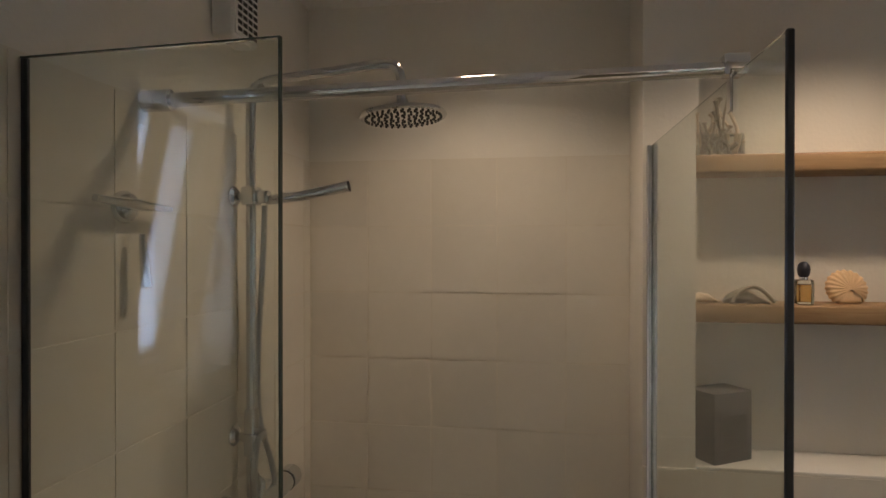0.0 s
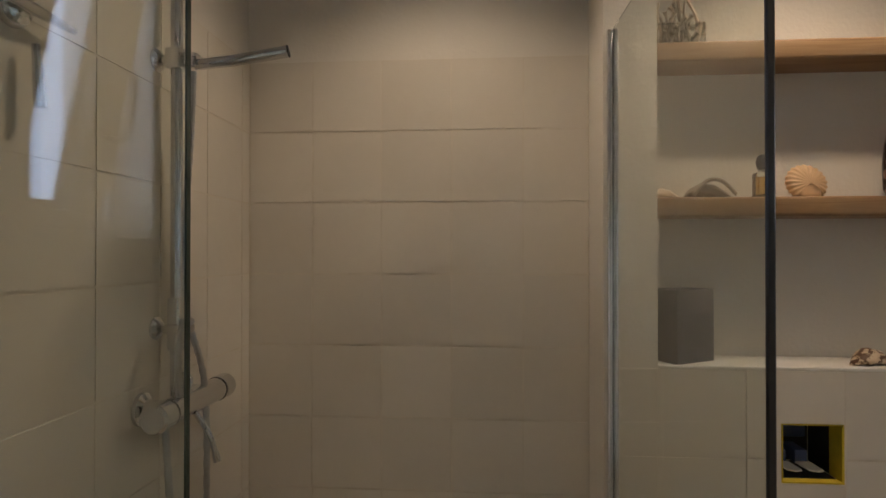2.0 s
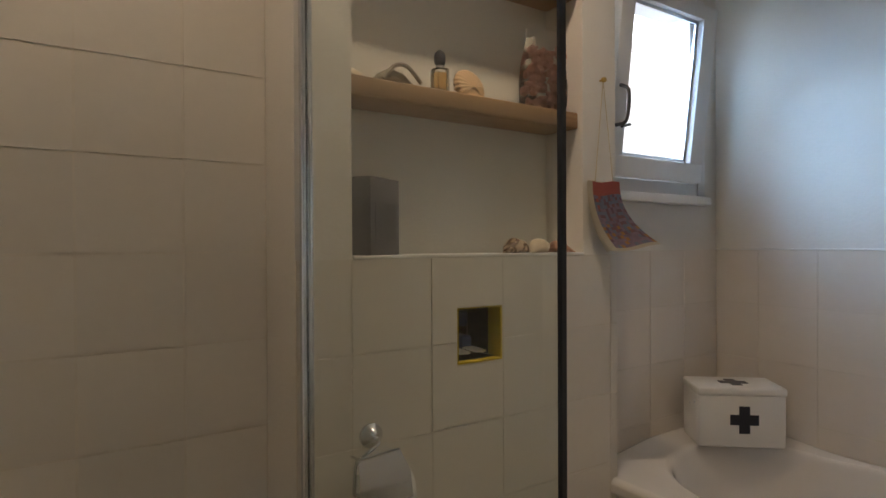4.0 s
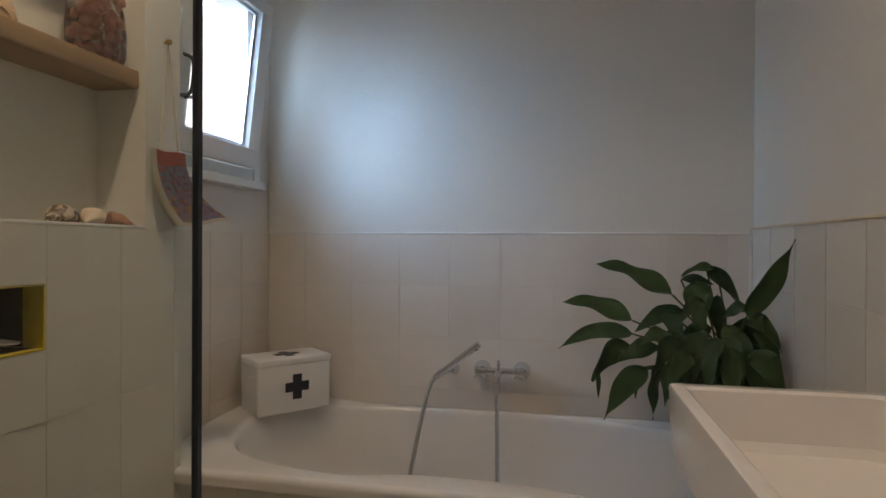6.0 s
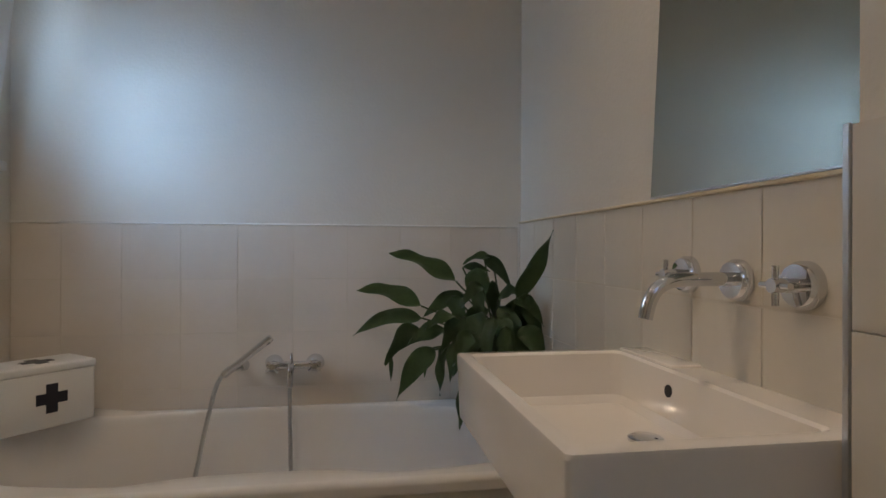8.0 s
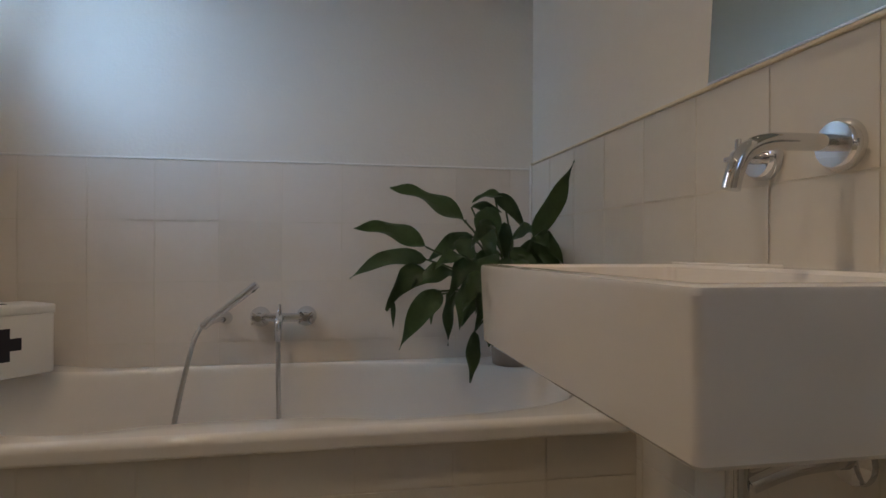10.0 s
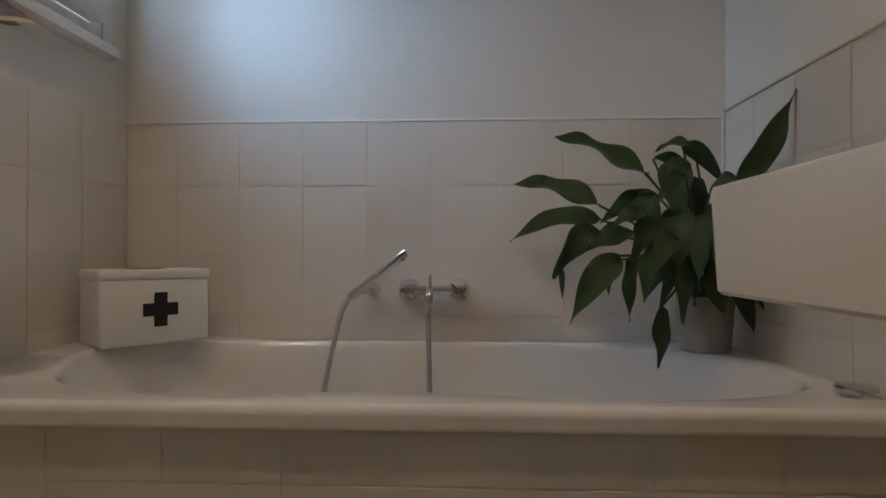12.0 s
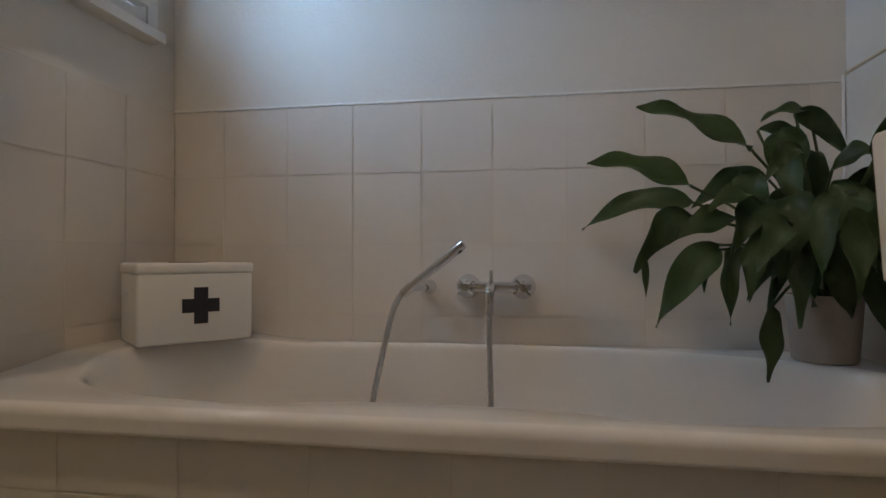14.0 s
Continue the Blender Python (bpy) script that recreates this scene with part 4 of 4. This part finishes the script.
def bath_mixer():
    z = 0.702
    t = thing("bath_mixer", (0.888, -0.01, z), "chrome wall-mounted bath mixer with cross handles", "tap")
    for x in (0.812, 0.962):
        part("rose", lathed((x, -0.008, z), (0, -1, 0), ((0, 0.034), (0.006, 0.033), (0.02, 0.024), (0.03, 0.016)), 28), CHROME, t)
        part("spindle", tube([(x, -0.03, z), (x, -0.078, z)], 0.011, 14), CHROME, t)
        part("cross_handle", sweep(tube([(x - 0.022, -0.07, z - 0.018), (x + 0.022, -0.07, z + 0.018)], 0.0045, 8), [(x - 0.018, -0.07, z + 0.02), (x + 0.018, -0.07, z - 0.02)], 0.0052, 8), CHROME, t)
    part("mixer_body", tube([(0.79, -0.048, z), (0.985, -0.048, z)], 0.0145, 18), CHROME, t)
    part("diverter", tube([(0.878, -0.052, z + 0.005), (0.878, -0.052, z + 0.045)], [0.006, 0.005], 10), CHROME, t)
    part("spout", tube(spline([(0.878, -0.05, z), (0.878, -0.085, z - 0.004), (0.877, -0.10, z - 0.025), (0.877, -0.10, z - 0.068)], 5), [0.013] * 12 + [0.0115] * 4, 14), CHROME, t)
    part("hose", tube(spline([(0.877, -0.098, z - 0.068), (0.878, -0.10, 0.52), (0.882, -0.12, 0.40), (0.88, -0.16, 0.26), (0.80, -0.22, 0.17), (0.66, -0.22, 0.17), (0.575, -0.2, 0.28), (0.582, -0.15, 0.42), (0.612, -0.13, 0.58), (0.63, -0.125, 0.65), (0.648, -0.12, 0.685)], 18), [0.0082 if k % 2 else 0.0068 for k in range(181)], 8), HOSE, t, "ribbed metal bath hose")
    h = thing("hand_shower_holder", (0.702, -0.02, 0.70), "chrome wall holder carrying the bath hand shower", "holder")
    part("rose", lathed((0.702, -0.008, 0.70), (0, -1, 0), ((0, 0.021), (0.006, 0.021), (0.016, 0.014), (0.05, 0.009)), 24), CHROME, h)
    part("cradle", lathed((0.66, -0.115, 0.693), (0.15, 0.0, 0.13), ((-0.012, 0.013), (0.02, 0.0145), (0.022, 0.010)), 16), CHROME, h)
    part("link", tube([(0.702, -0.05, 0.70), (0.672, -0.112, 0.70)], 0.008, 10), CHROME, h)
    s = thing("hand_shower", (0.65, -0.12, 0.686), "slim chrome stick hand shower for the bath", "hand shower")
    part("stick", tube([(0.645, -0.117, 0.682), (0.67, -0.12, 0.702), (0.72, -0.124, 0.741), (0.815, -0.131, 0.817)], [0.008, 0.0105, 0.012, 0.0125], 16), CHROME, s)
    part("spray_face", lathed((0.806, -0.132, 0.797), (0.6, -0.1, -0.75), ((0, 0.008), (0.003, 0.007)), 12), RUBBER, s)


bath_mixer()

# ---- plant ----


def build_plant():
    c = Vector((1.642, -0.16, 0.547))
    pot = thing("flower_pot", c, "grey-beige clay flower pot on the bath rim", "pot")
    part("pot_wall", lathed(c, (0, 0, 1), ((0, 0.062), (0.004, 0.066), (0.13, 0.076), (0.15, 0.077), (0.15, 0.069), (0.13, 0.067)), 40), POT, pot)
    part("soil", lathed(c + Vector((0, 0, 0.128)), (0, 0, 1), ((0, 0.063), (0.006, 0.05), (0.01, 0.001)), 24), SOIL, pot)
    plant = thing("peace_lily", c + Vector((0, 0, 0.13)), "leafy dark green peace lily with drooping leaves", "plant")
    rnd = random.Random(11)
    crown = c + Vector((0, 0, 0.135))

    def leaf(base, tip, width, sag=0.03, roll=0.0, stem=True):
        """A lance-shaped blade from base to tip with a folded midrib and a wavy edge."""
        a, b = Vector(base) + Vector((0, 0, 0.005)), Vector(tip) + Vector((0, 0, 0.005))
        mid = (a + b) / 2 + Vector((0, 0, sag))
        d0 = (b - a).normalized()
        eye_side = Vector((-0.25, -1, 0.35))
        up = (eye_side - d0 * eye_side.dot(d0)).normalized()
        side = d0.cross(up).normalized()
        turn = Matrix.Rotation(roll, 3, d0)
        up, side = turn @ up, turn @ side
        bm = bmesh.new()
        n, rows = 16, []
        twist = (rnd.random() - 0.5) * 1.5
        ph = rnd.random() * 6
        for j in range(n + 1):
            t = j / n
            p = a * (1 - t) ** 2 + mid * 2 * t * (1 - t) + b * t * t + up * (0.12 * width * math.sin(ph + 5 * t) * t)
            w = width * 0.5 * (math.sin(math.pi * min(1, t ** 0.72)) ** 0.85 + 0.02) * (1 - 0.25 * t)
            row = []
            spin = Matrix.Rotation(twist * (t - 0.35), 3, d0)
            su, ss = spin @ up, spin @ side
            for s in (-1, -0.5, 0, 0.5, 1):
                wave = 0.13 * width * math.sin(ph + 11 * t + 2 * s) * abs(s)
                row.append(bm.verts.new(p + ss * (w * s) + su * (0.42 * w * abs(s) + wave - 0.12 * w * s * s)))
            rows.append(row)
        for r, q in zip(rows, rows[1:]):
            for i in range(4):
                bm.faces.new((r[i], r[i + 1], q[i + 1], q[i]))
        bmesh.ops.solidify(bm, geom=list(bm.faces), thickness=0.0008)
        blade = part("leaf", bm, LEAF, plant, sharp=80)
        if stem:
            start = crown + Vector(((rnd.random() - 0.5) * 0.06, (rnd.random() - 0.5) * 0.06, 0))
            m2 = (start + a) / 2 + Vector((0, 0, 0.05))
            part("stalk", tube(spline([start, m2, a], 5), [0.0032] * 11, 6), STEM, blade)

    leaf((1.461, -0.250, 1.011), (1.219, -0.250, 1.108), 0.082, 0.04, 0.5)
    leaf((1.333, -0.270, 0.931), (1.111, -0.270, 0.983), 0.073, 0.045, 0.3)
    leaf((1.329, -0.300, 0.893), (1.099, -0.300, 0.838), 0.061, 0.06, 0.0)
    leaf((1.324, -0.330, 0.859), (1.203, -0.340, 0.745), 0.077, 0.07, -0.3)
    leaf((1.363, -0.360, 0.802), (1.238, -0.380, 0.636), 0.079, 0.05, -0.2)
    leaf((1.490, -0.220, 0.967), (1.344, -0.220, 0.889), 0.061, 0.03, 0.0)
    leaf((1.409, -0.320, 0.857), (1.274, -0.360, 0.813), 0.066, 0.03, 0.2)
    leaf((1.407, -0.330, 0.802), (1.382, -0.360, 0.641), 0.050, 0.04, 0.6)
    leaf((1.468, -0.340, 0.678), (1.448, -0.370, 0.531), 0.050, 0.0, -0.4)
    leaf((1.645, -0.360, 0.964), (1.762, -0.400, 1.195), 0.068, -0.02, 0.3)
    leaf((1.569, -0.200, 1.103), (1.663, -0.240, 0.981), 0.053, 0.045, 0.4)
    leaf((1.599, -0.200, 1.101), (1.483, -0.240, 1.073), 0.035, 0.03, 0.2)
    leaf((1.491, -0.200, 1.062), (1.594, -0.200, 1.046), 0.033, 0.02, 0.0)
    leaf((1.534, -0.220, 1.060), (1.547, -0.260, 0.879), 0.093, 0.03, 0.2)
    leaf((1.476, -0.300, 0.896), (1.385, -0.360, 0.776), 0.072, 0.05, 0.0)
    leaf((1.538, -0.300, 0.911), (1.474, -0.360, 0.717), 0.093, 0.05, 0.3)
    leaf((1.558, -0.260, 0.866), (1.561, -0.300, 0.674), 0.082, 0.03, -0.2)
    leaf((1.602, -0.200, 1.014), (1.602, -0.240, 0.851), 0.066, 0.02, 0.5)
    leaf((1.599, -0.300, 0.957), (1.667, -0.360, 0.964), 0.049, 0.05, 0.0)
    leaf((1.615, -0.300, 0.926), (1.721, -0.340, 0.835), 0.082, 0.07, 0.0)
    leaf((1.585, -0.340, 0.894), (1.629, -0.400, 0.749), 0.077, 0.05, 0.2)
    leaf((1.646, -0.300, 0.865), (1.719, -0.360, 0.717), 0.077, 0.07, -0.2)
    leaf((1.457, -0.340, 0.835), (1.410, -0.380, 0.690), 0.060, 0.03, 0.5)
    leaf((1.340, -0.360, 0.791), (1.331, -0.370, 0.706), 0.020, 0.0, 0.0)
    leaf((1.224, -0.340, 0.775), (1.222, -0.360, 0.695), 0.016, 0.0, 0.0, False)
    leaf((1.444, -0.240, 0.962), (1.485, -0.280, 0.847), 0.066, 0.03, 0.3)
    leaf((1.643, -0.400, 0.970), (1.671, -0.420, 0.928), 0.047, 0.03, 0.0)
    leaf((1.661, -0.260, 0.788), (1.708, -0.300, 0.605), 0.065, 0.03, 0.2)
    leaf((1.629, -0.400, 0.960), (1.717, -0.430, 0.874), 0.056, 0.06, 0.0)
    leaf((1.650, -0.400, 0.870), (1.724, -0.440, 0.737), 0.079, 0.05, 0.1)
    leaf((1.584, -0.300, 0.804), (1.615, -0.340, 0.656), 0.079, 0.03, 0.0)
    for k in range(12):
        a = 2.6 * k + 0.4
        q = crown + Vector((0.05 * math.cos(a) - 0.02, 0.04 * math.sin(a) - 0.06, 0.10 + 0.022 * (k % 7)))
        e = q + Vector((0.10 * math.cos(a) - 0.03, -0.05 - 0.03 * abs(math.sin(a)), -0.10 - 0.02 * (k % 3)))
        leaf(q, e, 0.05 + 0.006 * (k % 4), 0.05, 0.4 * math.sin(a))
    leaf((1.489, -0.360, 0.849), (1.417, -0.420, 0.750), 0.066, 0.04, -0.3)
    leaf((1.660, -0.330, 0.955), (1.742, -0.360, 0.800), 0.062, 0.06, 0.2)
    leaf((1.680, -0.300, 0.915), (1.748, -0.330, 0.715), 0.066, 0.05, -0.2)
    leaf((1.600, -0.300, 0.930), (1.690, -0.420, 0.700), 0.070, 0.06, 0.3)
    leaf((1.560, -0.380, 0.900), (1.520, -0.430, 0.720), 0.058, 0.05, 0.4)
    leaf((1.600, -0.380, 0.870), (1.580, -0.430, 0.690), 0.064, 0.04, -0.4)
    leaf((1.520, -0.340, 0.800), (1.500, -0.390, 0.640), 0.052, 0.03, 0.1)
    leaf((1.440, -0.330, 0.900), (1.330, -0.380, 0.860), 0.050, 0.04, 0.3)
    leaf((1.540, -0.300, 1.000), (1.460, -0.340, 0.930), 0.052, 0.05, -0.2)


build_plant()

# ---- trims ----
bm = box(bmesh.new(), (XW, -0.0082, 1.2196), (RX - 0.009, -0.001, 1.2265), 0.0015, 1)
structure("trim_bath_wall", bm, BEAD, "thin white bead over the bath tiles", "trim")
bm = box(bmesh.new(), (RX - 0.012, -1.655, 1.237), (RX - 0.001, -0.0095, 1.2445), 0.002, 1)
structure("trim_east", bm, TRIM, "yellowed bead along the top of the tiles", "trim")
bm = box(bmesh.new(), (RX - 0.017, -0.016, 0.55), (RX - 0.009, -0.009, 1.237), 0.003, 2)
structure("trim_corner", bm, BEAD, "white sealant line in the wall corner", "trim")

# ---- tiles ----
tile_cache = {}


def tile_mesh(w, h, mat):
    key = (round(w, 3), round(h, 3), mat.name)
    if key not in tile_cache:
        bm = boxed((0, 0, 0), (w, h, 0.006))
        top = [e for e in bm.edges if all(abs(q.co.z - 0.006) < 1e-6 for q in e.verts)]
        bmesh.ops.bevel(bm, geom=top, offset=0.0018, segments=2, affect="EDGES")
        me = finish("tile", bm, mat, 50)
        tile_cache[key] = me
    return tile_cache[key]


trnd = random.Random(21)


def tiles(wall, origin, along, us, zs, mat, skip=()):
    """Tiles on a wall face. origin: the face's point at u = 0, z = 0; along: the direction of u. The tiles face away from the wall."""
    u = Vector(along)
    n = u.cross(Vector((0, 0, 1)))
    m3 = Matrix((u, Vector((0, 0, 1)), n)).transposed()
    g = 0.001
    for i, (u0, u1) in enumerate(zip(us, us[1:])):
        for j, (z0, z1) in enumerate(zip(zs, zs[1:])):
            if (i, j) in skip:
                continue
            ob = new("tile", tile_mesh(u1 - u0 - 2 * g, z1 - z0 - 2 * g, mat))
            tilt = Euler((trnd.gauss(0, 0.0012), trnd.gauss(0, 0.0012), trnd.gauss(0, 0.001))).to_matrix()
            ob.matrix_basis = Matrix.Translation(Vector(origin) + u * (u0 + g) + Vector((0, 0, z0 + g)) + n * (0.0004 + trnd.random() * 0.0008)) @ (m3 @ tilt).to_4x4()
            ob.parent = wall


def grout(wall, lo, hi):
    ob = new("grout", finish("grout", boxed(lo, hi), GROUT))
    ob.parent = wall


def steps(a, b, first, pitch=0.2):
    out = [a]
    v = first
    while v < b - 0.012:
        if v > a + 0.012:
            out.append(v)
        v += pitch
    return out + [b]


low_rows = [0.545, 0.62, 0.82, 1.02, 1.22]
# bath wall: faces -y, u runs along +x
grout(wall_bath, (XW, -0.0046, 0.5), (RX, 0.0, 1.22))
tiles(wall_bath, (0, 0, 0), (1, 0, 0), steps(XW + 0.0068, RX - 0.007, 0.08), low_rows, TILE_W)
# window wall: faces +x, u runs along +y
grout(wall_window, (XW, -0.756, 0.5), (XW + 0.0046, 0.0, 1.22))
tiles(wall_window, (XW, -0.756, 0), (0, 1, 0), steps(0.0, 0.7492, 0.138), low_rows, TILE_W)
# basin wall: faces -x, u runs along -y
grout(wall_east, (RX - 0.0052, -1.655, FZ), (RX, 0.0, 1.237))
tiles(wall_east, (RX, 0, 0), (0, -1, 0), steps(0.0068, 1.655, 0.19), [FZ, 0.037, 0.237, 0.437, 0.637, 0.837, 1.037, 1.237], TILE)
# boxed-out wall: faces +x
grout(wall_box, (BX, -1.745, FZ), (BX + 0.0052, -1.338, 1.214))
grout(wall_box, (BX, -1.197, FZ), (BX + 0.0052, -0.756, 1.214))
grout(wall_box, (BX, -1.338, FZ), (BX + 0.0052, -1.197, 0.951))
grout(wall_box, (BX, -1.338, 1.09), (BX + 0.0052, -1.197, 1.214))
tiles(wall_box, (BX, -1.745, 0), (0, 1, 0), [0.0, 0.126, 0.332, 0.548, 0.757, 0.957, 0.989], [FZ, 0.19, 0.395, 0.60, 0.804, 1.008, 1.214], TILE, skip=((2, 4), (2, 5)))
for pts in ([(-1.412, 1.0092), (-1.34, 1.0092), (-1.34, 1.092), (-1.1982, 1.092), (-1.1982, 1.2128), (-1.412, 1.2128)],
            [(-1.412, 0.8052), (-1.1982, 0.8052), (-1.1982, 0.949), (-1.34, 0.949), (-1.34, 1.0068), (-1.412, 1.0068)]):
    ob = new("tile", finish("cut_tile", prism(bmesh.new(), [(BX + 0.0025, y, z) for y, z in pts], (0.006, 0, 0)), TILE))
    ob.parent = wall_box
# short boxed-out wall beside the basin
tiles(wall_return, (1.6635, -1.668, 0), (0, -1, 0), [0.0, 0.132], [FZ, 0.037, 0.237, 0.437, 0.637, 0.837, 1.037, 1.278], TILE)
structure("trim_return", boxed((1.657, -1.667, FZ), (1.6635, -1.655, 1.28), 0.002, 1), STEEL, "narrow metal tile edge on the boxed-out wall", "trim")
# shower back wall: faces +x
shower_rows = [FZ] + [0.03 + 0.2 * k for k in range(11)]
grout(wall_shower, (SX, LY, FZ), (SX + 0.0052, -1.7455, 2.03))
tiles(wall_shower, (SX, LY, 0), (0, 1, 0), [0.007, 0.19, 0.387, 0.583, 0.781, 0.958], shower_rows, TILE)
# shower side wall: faces +y, u runs along -x
grout(wall_south, (SX, LY, FZ), (0.96, LY + 0.0052, 2.03))
tiles(wall_south, (0.96, LY, 0), (-1, 0, 0), [0.0, 0.05, 0.25, 0.45, 0.65, 0.85, 1.05, 1.101], shower_rows, TILE)
# bath panel: faces -y
grout(panel_wall, (XW, -0.7618, FZ), (RX, -0.757, 0.5))
tiles(panel_wall, (0, -0.757, 0), (1, 0, 0), steps(XW + 0.007, RX - 0.007, 0.008, 0.218), [FZ, 0.20, 0.40, 0.5005], TILE)
